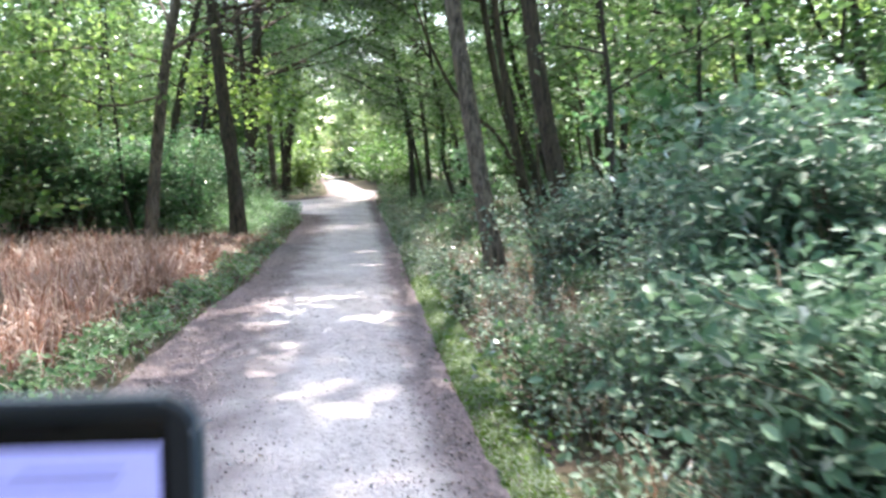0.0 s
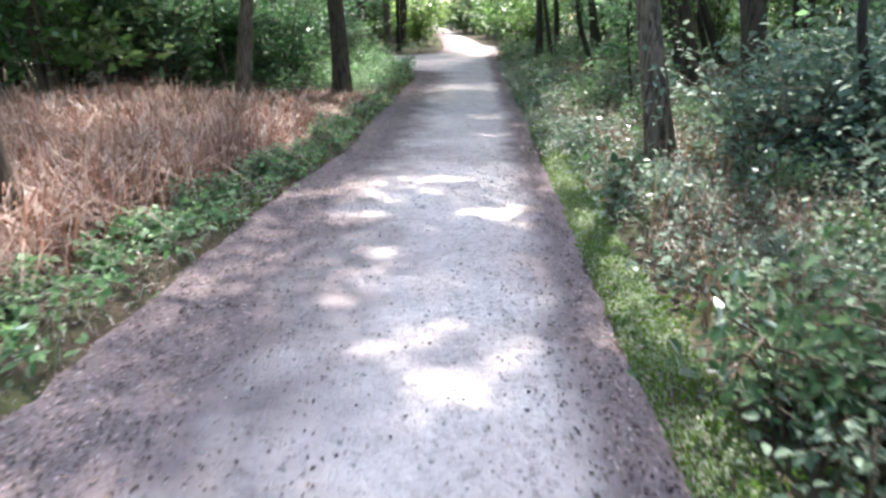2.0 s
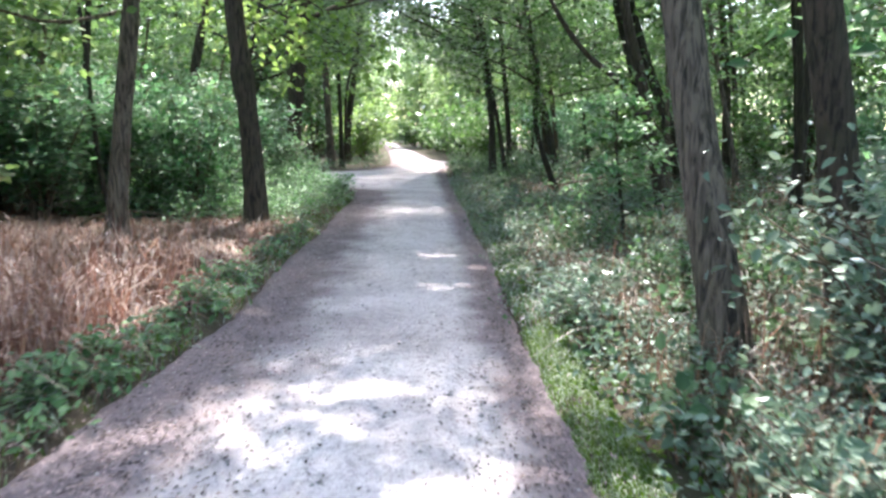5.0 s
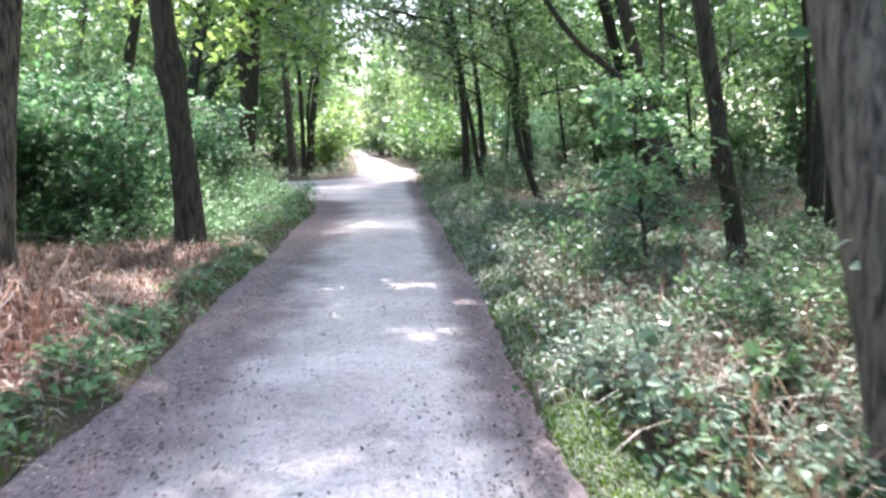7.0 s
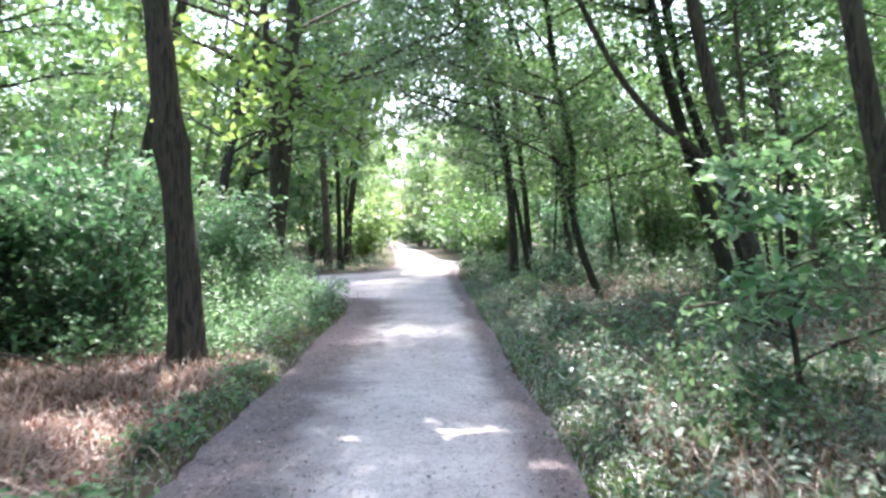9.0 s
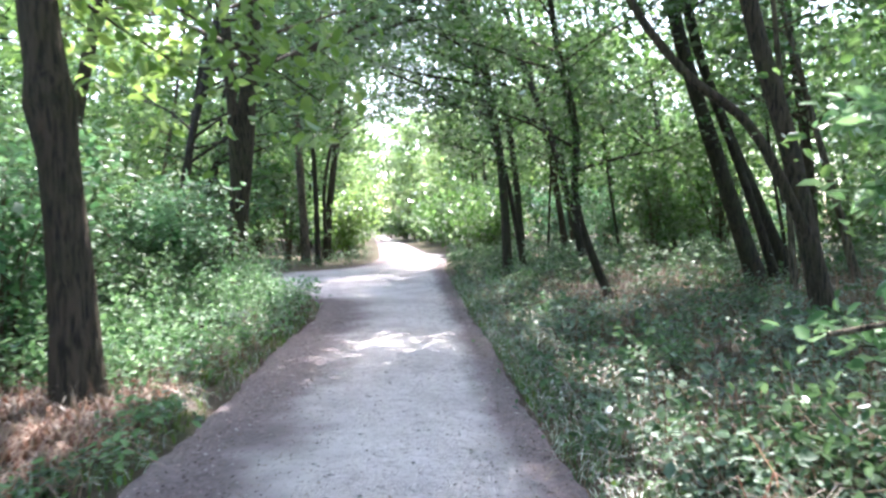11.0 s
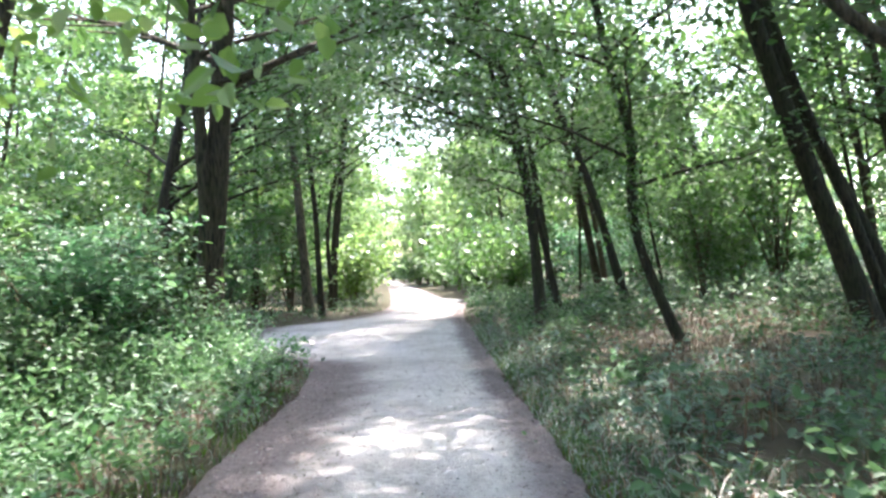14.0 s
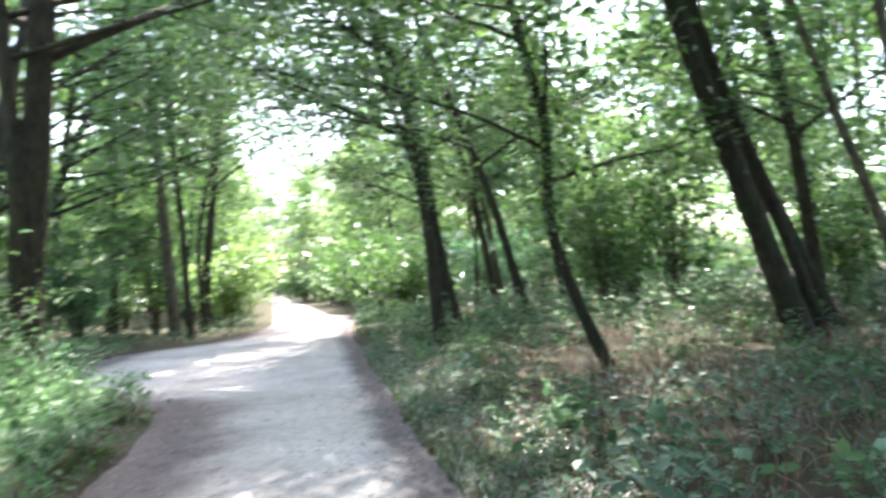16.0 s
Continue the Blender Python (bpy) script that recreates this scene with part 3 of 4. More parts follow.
tree("leaning_clump_tree", "clump of dark stems leaning together from one foot",
     [(up_line(0, [(6.20, 0.1), (5.49, 2.19), (4.76, 4.47)], 21.8, 12.0), 0.16, 0.05),
      (up_line(0, [(6.62, 0.1), (6.36, 0.9), (5.9, 2.24), (5.42, 3.48), (5.12, 4.5)], 21.95, 11.0), 0.085, 0.03),
      (up_line(0, [(7.1, 0.1), (6.5, 1.45), (5.97, 2.63), (5.4, 4.05)], 22.3, 11.0), 0.12, 0.04)], BARK_DARK, LEAF,
     dict(low=4.6, high=10.5, reach=3.8, boughs=12, leaves=6000, size=0.14, clump=0.5, gaps=True))
tree("arching_tree", "smooth brown tree with a limb arching over the undergrowth",
     [(up_line(0, [(4.40, 0.1), (4.25, 0.62), (3.94, 2.01), (3.59, 3.18)], 16.76, 12.0), 0.108, 0.045),
      ([(4.18, 16.72, 1.0), (3.95, 16.7, 1.45), (3.40, 16.7, 2.37), (2.91, 16.75, 2.76), (2.54, 16.8, 3.20), (2.0, 16.9, 4.2), (1.5, 17.0, 5.5)], 0.062, 0.028)], BARK, LEAF,
     dict(FULL, low=4.6, leaves=19000, reach=4.6, toward=math.pi))
tree("old_tree", "broad forked tree with pale peeling bark behind shrubs",
     [(up_line(0, [(-3.24, 0.0), (-3.19, 0.69), (-2.99, 2.83), (-2.82, 4.89)], 23.06, 13.0), 0.21, 0.07),
      ([(-3.22, 23.0, 0.9), (-3.12, 22.9, 2.2), (-3.16, 22.9, 3.4), (-3.25, 22.9, 5.0), (-3.5, 22.8, 8.5), (-3.6, 22.8, 11.5)], 0.12, 0.04)], BARK, LEAF,
     dict(low=3.8, high=11.5, reach=4.4, boughs=18, leaves=11000, size=0.14, clump=0.5, gaps=True, toward=0.0))
tree("verge_tree", "tall grey-brown tree in a loose group by the path",
     [(up_line(0, [(-3.55, 0.0), (-3.86, 5.58), (-4.08, 9.13)], 34.7, 15.0), 0.16, 0.06)], BARK_GREY, LEAF,
     dict(low=4.5, high=14, reach=4.4, boughs=16, leaves=8500, size=0.16, clump=0.55, toward=0.0), group="trees by the bend")
tree("verge_tree", "tall dark forked tree in a loose group by the path",
     [(up_line(0, [(-3.3, 0.0), (-3.28, 0.64), (-2.63, 6.35), (-2.15, 10.65)], 38.7, 15.0), 0.16, 0.06),
      (up_line(0, [(-3.1, 0.0), (-3.15, 3.0), (-2.5, 6.0)], 37.0, 12.0), 0.085, 0.03)], BARK_DARK, LEAF,
     dict(low=4.5, high=14, reach=4.4, boughs=15, leaves=6000, size=0.16, clump=0.55, toward=0.0), group="trees by the bend")
tree("verge_tree", "thin forked tree in a loose group by the path",
     [(up_line(0, [(-3.0, 0.0), (-3.1, 3.5), (-3.25, 5.6)], 33.6, 10.0), 0.10, 0.04),
      ([(-3.18, 33.6, 4.4), (-2.8, 33.6, 5.6), (-2.2, 33.6, 6.9), (-1.9, 33.6, 8.5)], 0.05, 0.02)], BARK_DARK, LEAF,
     dict(low=5.5, high=9.5, reach=2.4, boughs=8, leaves=1500, size=0.18, clump=0.45), group="trees by the bend")
# added tree: its crown keeps the sun off the path before the bend
tree("verge_tree", "added tall dark tree with a spreading crown that shades the path before the bend",
     [(up_line(0, [(3.6, 0.0), (3.4, 2.5), (3.1, 5.0)], 31.5, 13.5), 0.11, 0.04)], BARK_DARK, LEAF,
     dict(low=2.6, high=13, reach=4.2, boughs=18, leaves=10500, size=0.16, clump=0.55, toward=math.pi), group="trees by the bend")
tree("edge_tree", "dark brown trunk close to the verge", [([(-2.84, 5.9, 0.0), (-2.9, 5.9, 1.0), (-3.12, 5.85, 2.5), (-3.3, 5.8, 5.0), (-3.4, 5.7, 10.5)], 0.125, 0.05)], BARK, LEAF,
     dict(FULL, low=4.2, reach=3.8, leaves=9000))
tree("sapling_tree", "thin crooked dark stem among bushes", [([(2.98, 7.25, 0.05), (2.93, 7.25, 0.8), (2.80, 7.3, 1.5), (2.74, 7.3, 2.3), (2.62, 7.35, 3.4), (2.7, 7.4, 5.2)], 0.045, 0.012)], BARK_DARK, LEAF,
     dict(low=2.2, high=5.0, reach=1.3, boughs=8, leaves=700, size=0.08, clump=0.2))
tree("sapling_tree", "thin bent dark stem in the shade of the wood", [([(-4.2, 14.7, 0.0), (-4.35, 14.7, 0.5), (-4.45, 14.7, 1.4), (-4.5, 14.7, 2.4), (-4.62, 14.75, 3.8), (-4.5, 14.8, 6.0)], 0.042, 0.012)], BARK_DARK, LEAF,
     dict(low=2.8, high=5.8, reach=1.5, boughs=8, leaves=900, size=0.09, clump=0.25))
for k, (px, py, lean) in enumerate([(-6.2, 15.6, -0.3), (-7.4, 14.2, 0.2), (-8.1, 16.6, -0.5), (-6.9, 18.0, 0.3), (-9.3, 14.6, 0.5), (-5.7, 17.2, 0.15), (7.4, 12.4, -0.8), (5.6, 14.6, -0.6), (6.4, 10.3, -0.7), (8.2, 15.2, -0.9), (7.2, 17.6, -0.7), (9.3, 19.4, -1.0), (5.2, 18.9, -0.5), (8.8, 11.0, -0.8)]):
    g = float(height(px, py))
    tree("pole_tree", "thin bare-stemmed pole tree in the wood", [([(px, py, g - 0.05), (px + lean * 0.25, py, 2.0), (px + lean * 0.7 + 0.08, py + 0.1, 4.2), (px + lean * 1.4, py, 8.5)], 0.05 + 0.012 * (k % 3), 0.02)], BARK_DARK if k % 3 else BARK_GREY, LEAF,
         dict(low=3.4, high=8.2, reach=1.9, boughs=9, leaves=1500, size=0.15, clump=0.4, gaps=True), group="pole trees")



# these crowns take the leaf colour that has sunlight in it
for x, y, slope, r in LEANING:
    g = float(height(x, y))
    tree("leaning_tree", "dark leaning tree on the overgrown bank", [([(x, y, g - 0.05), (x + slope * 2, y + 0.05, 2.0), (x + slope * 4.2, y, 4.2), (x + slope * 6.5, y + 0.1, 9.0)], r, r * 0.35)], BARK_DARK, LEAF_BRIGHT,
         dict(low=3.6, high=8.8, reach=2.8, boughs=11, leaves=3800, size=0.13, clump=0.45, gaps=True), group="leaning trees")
# added tall trees: crowns close over path and wood on both sides to shade them
for k, (x, y, lean) in enumerate([(4.9, 29.0, -2.4), (11.4, 29.5, -0.8), (-6.4, 29.8, 1.0), (-5.0, 19.8, 1.6), (13.6, 24.4, -0.8), (9.2, 25.2, -0.8), (-5.8, 27.4, 1.5), (5.4, 33.4, -1.5), (-7.0, 32.8, 2.6), (6.4, 36.5, -1.2), (9.5, 34.5, -1.0)]):
    g = float(height(x, y))
    tree("added_shade_tree", "added tall dark tree whose broad high crown casts shade", [([(x, y, g - 0.05), (x + lean * 0.3, y, 3.0), (x + lean * 0.8, y + 0.2, 6.5), (x + lean * 1.5, y, 13.0)], 0.11 + 0.015 * (k % 3), 0.04)], BARK if k % 2 else BARK_DARK, LEAF,
         dict(low=5.0 if y < 20 else 2.8, high=12.5, reach=6.0 if abs(lean) > 1.55 else 4.6, boughs=17, leaves=10500 if abs(lean) > 1.55 else 8000, size=0.165, clump=0.55, gaps=True, toward=math.pi if x > 0 else 0.0), group="high trees")


# background trees: a few kinds, many copies
rng = np.random.default_rng(21)
def wood_tree(name, label, r, lean, tall, low, leaves, leaf, bark, reach, size=0.2):
    pts = [(0, 0, 0), (lean * 0.25 + 0.05, 0.03, tall * 0.25), (lean * 0.6 - 0.05, 0.1, tall * 0.55), (lean, 0.0, tall)]
    return tree(name, label, [(pts, r, r * 0.3)], bark, leaf, dict(low=low, high=tall * 0.94, reach=reach, boughs=13, leaves=leaves, size=size, clump=0.6 if size > 0.25 else 0.5, twigs=3), group="wood behind the path", one_piece=True)


KINDS = [wood_tree("woodland_tree", "slim dark woodland tree with a light green crown", 0.10, 1.8, 11.0, 2.2, 3300, LEAF, BARK_DARK, 2.8),
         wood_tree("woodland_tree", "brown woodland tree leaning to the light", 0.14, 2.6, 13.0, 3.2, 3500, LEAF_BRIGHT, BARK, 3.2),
         wood_tree("woodland_tree", "thin grey woodland tree with sparse leaves", 0.07, 2.4, 9.5, 2.0, 2600, LEAF, BARK_GREY, 2.3),
         wood_tree("woodland_tree", "thin dark pole of a tree in the wood", 0.055, 1.2, 8.5, 2.6, 1900, LEAF, BARK_DARK, 2.0)]
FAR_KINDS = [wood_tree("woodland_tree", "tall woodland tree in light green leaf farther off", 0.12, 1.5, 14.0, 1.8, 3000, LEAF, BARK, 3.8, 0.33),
             wood_tree("woodland_tree", "woodland tree farther off with sunlight put into its leaf colour", 0.10, 1.9, 12.0, 1.4, 2900, LEAF_BRIGHT, BARK_DARK, 3.6, 0.33)]
taken = [(-2.3, 14.7), (-3.5, 12.9), (1.7, 7.9), (2.6, 9), (2.5, 26), (3.4, 21.3), (3.4, 12.6), (6.3, 21.9), (4.3, 16.8), (-3.2, 23), (-3.4, 34.7), (-3.2, 38), (6, 24.5)]
spots = [(-8.4, 19.6), (-8.8, 17.4), (-10.2, 16.6), (-9.6, 22.6), (-12.2, 18.6)]
tries = 0
while len(spots) < 120 and tries < 20000:
    tries += 1
    if len(spots) < 26:
        x, y = rng.uniform(4.0, 16), rng.uniform(-2, 34)
    else:
        x, y = rng.uniform(-24, 26), rng.uniform(-14, 82)
    o = float(off_path(x, y))
    clear = 3.0 if y < 38 else 3.4
    if o < clear or (0 < x < 8 and 13 < y < 20) or (abs(x) < 9 and y < 2) or (-7.0 < x < 0 and y < 26) or (-7.5 < x < 0 and -1 < y < 14.5):
        continue
    if abs(x) > 0.72 * y + 4 and rng.random() > 0.12:
        continue
    if len(spots) >= 26 and -1 < y < 36 and o < 9 and x > 0:
        continue
    if 4 < x < 16 and 22 < y < 46 and rng.random() < 0.6:
        continue
    near = 1.6 if abs(x) < 12 else 2.2
    if min(math.hypot(x - a, y - b) for a, b in taken + spots) < near:
        continue
    spots.append((x, y))
for i, (x, y) in enumerate(spots):
    kind = KINDS[rng.choice(4, p=[0.32, 0.2, 0.26, 0.22] if i >= 26 else [0.5, 0.1, 0.4, 0.0] if i < 5 else [0.0, 0.0, 0.35, 0.65])]
    m = Matrix.LocRotScale((x, y, float(height(x, y)) - 0.03), Euler((0, 0, (math.pi if x > 0 else 0) + rng.normal() * 0.8)), (1, 1, 1)) @ Matrix.Scale(rng.uniform(0.8, 1.2), 4)
    if y > 34 or abs(x) > 15:
        kind = FAR_KINDS[i % 2]
    if i < 4:
        KINDS[i].matrix_basis = m
    elif i in (4, 5):
        FAR_KINDS[i - 4].matrix_basis = m
    else:
        copy_thing(kind, m)


# the wood goes on behind the start
for i, (x, y) in enumerate([(-4.6, -1.5), (-7.5, 1.0), (-5.2, -5.0), (-9.5, -3.0), (4.6, -2.5), (6.8, -5.0), (8.6, -1.0), (3.6, -7.0), (-3.8, -9.0), (-7.0, -9.5), (7.5, -10.0), (2.6, -12.5), (-2.8, -14.0), (11.0, 3.0), (12.5, -3.0), (-11.0, 5.0), (-13.0, 0.5), (-12.0, 10.0)]):
    copy_thing(KINDS[i % 3], Matrix.LocRotScale((x, y, float(height(x, y)) - 0.03), Euler((0, 0, i * 1.7)), (1, 1, 1)))


# ---- shrubs ----
rng = np.random.default_rng(31)
def shrub(name, label, leaf, tall, wide, leaves, size, stems=9, fine=False, flat=0.6, clump=0.16, group="shrubs"):
    ob = new(name)
    tagged(ob, label, "shrub", group)
    wood, cs = [], []
    for s in range(stems):
        a = s * 2.4 + rng.uniform(-0.4, 0.4)
        out = wide * rng.uniform(0.25, 1.0) * 0.5
        h = tall * rng.uniform(0.6, 1.0)
        line = smooth_line([(rng.normal() * 0.05, rng.normal() * 0.05, -0.05), (math.cos(a) * out * 0.4, math.sin(a) * out * 0.4, h * 0.55),
                            (math.cos(a) * out, math.sin(a) * out, h * rng.uniform(0.8, 1.0)), (math.cos(a) * out * 1.35, math.sin(a) * out * 1.35, h * rng.uniform(0.7, 1.0))], 10)
        wood.append(tube(line[::2], np.linspace(0.008 + 0.006 * tall, 0.003, 5), 4))
        cs += list(line[2:])
        for t in range(3):
            tw = limb_line(line[rng.integers(3, 8)], rng.uniform(0, 6.28), wide * 0.3, rng.uniform(-0.1, 0.6))
            wood.append(tube(tw[::2], np.linspace(0.006, 0.002, 4), 3))
            cs += list(tw[2:])
    C = np.array(cs)
    w = rng.random(len(C)) ** 3 + 0.05
    pos = C[rng.choice(len(C), leaves, p=w / w.sum())] + rng.normal(size=(leaves, 3)) * clump * np.array([1.0, 1.0, 0.4 if tall > 1.8 else 0.8])
    pos[:, 2] = np.maximum(pos[:, 2], 0.03)
    part("branchwork", mesh_of("branchwork", *joined(wood), TWIG, True), ob)
    part("foliage", mesh_of("foliage", *leaf_arrays(pos, size, flat, fine=fine), leaf), ob)
    return ob


def plant_out(kinds, places, lo=0.75, hi=1.25):
    """Puts the first shrub of each kind, then copies, at the places."""
    for i, (x, y) in enumerate(places):
        m = Matrix.LocRotScale((x, y, float(height(x, y)) - 0.01), Euler((0, 0, rng.uniform(0, 6.28))), (1, 1, 1)) @ Matrix.Scale(rng.uniform(lo, hi), 4)
        if i < len(kinds):
            kinds[i].matrix_basis = m
        else:
            copy_thing(kinds[rng.integers(len(kinds))], m)


def scatter(k, x0, x1, y0, y1, gap, clear=0.3, ok=None):
    out = []
    for _ in range(k * 40):
        x, y = rng.uniform(x0, x1), rng.uniform(y0, y1)
        if off_path(x, y) < clear or (ok and not ok(x, y)):
            continue
        if all(math.hypot(x - a, y - b) > gap for a, b in out):
            out.append((x, y))
            if len(out) == k:
                break
    return out


# broad-leaved bushes by the path near the start
bush = [shrub("bush", "broad blue-green leaved bush growing over the verge", LEAF_BUSH, 1.5, 1.6, 3400, 0.09, 14, True, 0.75, 0.2, "bushes by the path"),
        shrub("bush", "tangled dark blue-green bramble bush", LEAF_BUSH, 1.1, 1.6, 2800, 0.075, 13, True, 0.7, 0.2, "bushes by the path")]
plant_out(bush, [(1.85, 2.3), (2.2, 2.9), (2.6, 2.5), (2.05, 3.5), (2.75, 3.1), (2.3, 2.1), (3.3, 4.2), (2.75, 3.7), (3.3, 3.0), (3.9, 3.9), (3.9, 9.6), (4.6, 8.8), (5.3, 7.4)], 0.8, 1.15)
pale_bush = [shrub("bush", "loose pale blue-green bush round a trunk", LEAF_BLUE, 1.15, 1.5, 1900, 0.08, 14, True, 0.75, 0.17, "bushes by the path"),
             shrub("bush", "twiggy grey-green bush with a few broad leaves", LEAF_BLUE, 1.25, 1.4, 1200, 0.07, 18, True, 0.7, 0.15, "bushes by the path")]
plant_out(pale_bush, [(2.75, 7.75), (3.3, 5.6), (3.15, 8.5), (2.3, 7.6), (3.5, 7.0), (2.35, 4.7), (3.1, 4.7), (2.9, 6.2), (3.9, 7.3), (4.5, 5.3), (3.3, 7.7)], 0.8, 1.1)
plant_out([shrub("tall_bush", "head-high dark blue-green bush over the verge", LEAF_BUSH, 2.1, 1.7, 4200, 0.10, 15, True, 0.75, 0.2, "tall bushes by the path")], [(2.85, 3.75), (3.2, 4.5), (3.95, 5.4)], 0.95, 1.1)
low = [shrub("low_shrub", "low small-leaved grey-green shrub", LEAF_BLUE, 0.62, 0.9, 1300, 0.05, 14, True, 0.6, 0.09, "low shrubs along the verge"),
       shrub("low_shrub", "low twiggy shrub with small pale leaves", LEAF_NETTLE, 0.55, 0.8, 900, 0.055, 14, True, 0.6, 0.09, "low shrubs along the verge"),
       shrub("low_shrub", "low spreading blue-green shrub", LEAF_BLUE, 0.42, 1.0, 1200, 0.06, 12, True, 0.7, 0.1, "low shrubs along the verge")]
plant_out(low, scatter(56, 1.15, 4.2, 2.0, 13.5, 0.40, 0.42), 0.7, 1.15)
sap = tree("sapling", "leafy sapling with a thin dark stem beside the path", [([(2.36, 12.31, 0.0), (2.33, 12.31, 0.5), (2.24, 12.33, 1.1), (2.2, 12.35, 1.9)], 0.028, 0.008)], BARK_DARK, LEAF_HERB,
           dict(low=0.5, high=1.8, reach=0.6, boughs=11, leaves=950, size=0.095, clump=0.12, fine=True))
def broad_herb(label, leaf, tall, n_leaf, size):
    """A leafy perennial: stalks that lean out, broad leaves in tiers, smaller towards the tips."""
    ob = new("leafy_plant")
    tagged(ob, label, "plant", "leafy plants by the path")
    pieces, pos, sz = [], [], []
    for s in range(11):
        a, o = s * 2.4, tall * rng.uniform(0.2, 0.9)
        h = tall * rng.uniform(0.6, 1.05)
        line = smooth_line([(0.02 * math.cos(a), 0.02 * math.sin(a), -0.02), (o * 0.4 * math.cos(a), o * 0.4 * math.sin(a), h * 0.6), (o * math.cos(a), o * math.sin(a), h)], 7)
        pieces.append(tube(line, np.linspace(0.005, 0.002, 7), 4))
        for j in range(n_leaf):
            k = rng.integers(2, 7)
            pos.append(line[k] + rng.normal(size=3) * 0.03)
    part("stem", mesh_of("stem", *joined(pieces), TWIG, True), ob)
    part("foliage", mesh_of("foliage", *leaf_arrays(np.array(pos), size, 0.8, 0.75, 0.35), leaf), ob)
    return ob


plant_out([broad_herb("low plant with broad heart-shaped green leaves", LEAF_NETTLE, 0.36, 13, 0.075), broad_herb("pale blue-green broad-leaved plant", LEAF_BLUE, 0.42, 14, 0.062), broad_herb("fresh green leafy herb clump", LEAF_HERB, 0.30, 14, 0.062)],
          [(1.45, 4.1), (1.35, 10.2), (-1.85, 8.1), (1.75, 3.6), (1.5, 5.2), (1.9, 4.4), (1.4, 6.6), (1.65, 8.3), (1.2, 9.1), (1.5, 11.6), (1.9, 9.4), (2.2, 8.4), (1.75, 10.8), (2.1, 5.6), (1.25, 7.4), (1.35, 12.6), (1.9, 12.0),
           (-1.8, 15.6), (-2.2, 16.6), (-1.75, 17.4), (-2.1, 18.4), (-1.7, 19.2), (-2.0, 20.2), (-2.6, 19.6), (-2.5, 17.6), (-1.8, 21.2),
           (1.7, 14.8), (2.3, 15.6), (1.6, 16.8), (2.6, 17.4), (3.2, 15.4), (1.9, 18.6), (3.7, 15.9), (1.5, 20.4), (4.4, 18.4), (1.6, 23.2), (1.8, 24.6), (2.0, 22.2)], 0.8, 1.3)
plant_out([broad_herb("small fresh green leafy herb at the verge", LEAF_HERB, 0.22, 14, 0.06), broad_herb("small dark green leafy herb at the verge", LEAF_NETTLE, 0.2, 14, 0.055)],
          [(-1.98, 7.4), (-2.05, 6.8), (-1.85, 8.7), (-1.75, 9.6), (-1.72, 10.9), (-2.15, 5.7), (-2.2, 4.9), (-1.66, 12.2), (-1.7, 13.2), (-1.95, 8.1), (-2.1, 6.2), (-1.78, 10.2), (-2.25, 4.2), (-2.3, 5.2), (-2.2, 7.1)], 0.8, 1.2)
plant_out([shrub("bramble_bush", "waist-high bramble on the shaded bank", LEAF_NETTLE, 1.15, 1.3, 1900, 0.07, 11, True, 0.7, 0.13, "brambles on the bank"),
           shrub("bramble_bush", "loose blue-green bramble on the shaded bank", LEAF_SHRUB, 0.95, 1.4, 1600, 0.075, 11, True, 0.7, 0.14, "brambles on the bank")],
          [(-3.3, 18.4), (-3.0, 20.3), (-3.5, 17.0), (-2.75, 21.9), (-4.1, 15.8), (-2.9, 21.2), (-3.7, 19.2), (-4.6, 17.3), (-3.9, 22.6), (-3.0, 23.6)], 0.75, 1.05)
# thickets behind
thicket = [shrub("hazel_bush", "tall bright green hazel bush in the understorey", LEAF_SHRUB, 3.0, 2.6, 2000, 0.15, 10, False, 0.7, 0.28, "understorey bushes"),
           shrub("hazel_bush", "dark green understorey bush", LEAF_SHRUB, 2.2, 2.4, 1800, 0.14, 9, False, 0.7, 0.26, "understorey bushes"),
           shrub("hazel_bush", "light green understorey bush", LEAF, 3.6, 2.8, 2000, 0.16, 10, False, 0.7, 0.32, "understorey bushes"),
           shrub("hazel_bush", "loose mid-green understorey bush", LEAF, 2.6, 2.4, 2000, 0.15, 9, False, 0.7, 0.3, "understorey bushes")]
left_ok = lambda x, y: x < -3.4 if y > 15 else (x < -5.6 and y > 9) or x < -8
right_ok = lambda x, y: (x > 4 and y > 26.5) or x > 10 or (x > 5.2 and y < 13) or (x > 3.2 and y > 29)
places = [(-6.8, 13.6), (-8.0, 15.4), (-7.2, 16.9), (-9.0, 13.0), (-10.4, 14.8), (-6.4, 15.0), (-5.0, 0.0), (-6.4, 2.4), (-8.6, 5.0), (-9.8, 8.2), (5.6, 0.2), (7.2, 2.8), (-4.4, -4.0), (4.8, -5.4), (0.5, -17.0), (-1.8, -18.0), ] + scatter(54, -18, -2.6, 8, 55, 1.5, 1.2, left_ok) + scatter(56, 2.2, 22, 0, 50, 1.5, 1.2, right_ok)
near_left = [(-4.9, 16.4), (-4.2, 18.0), (-3.7, 19.8), (-4.6, 21.0), (-5.6, 15.2), (-3.6, 21.6), (-5.6, 17.6), (-5.2, 19.4), (-6.3, 14.6), (-5.2, 14.6), (-6.6, 16.2), (-7.2, 15.0)]
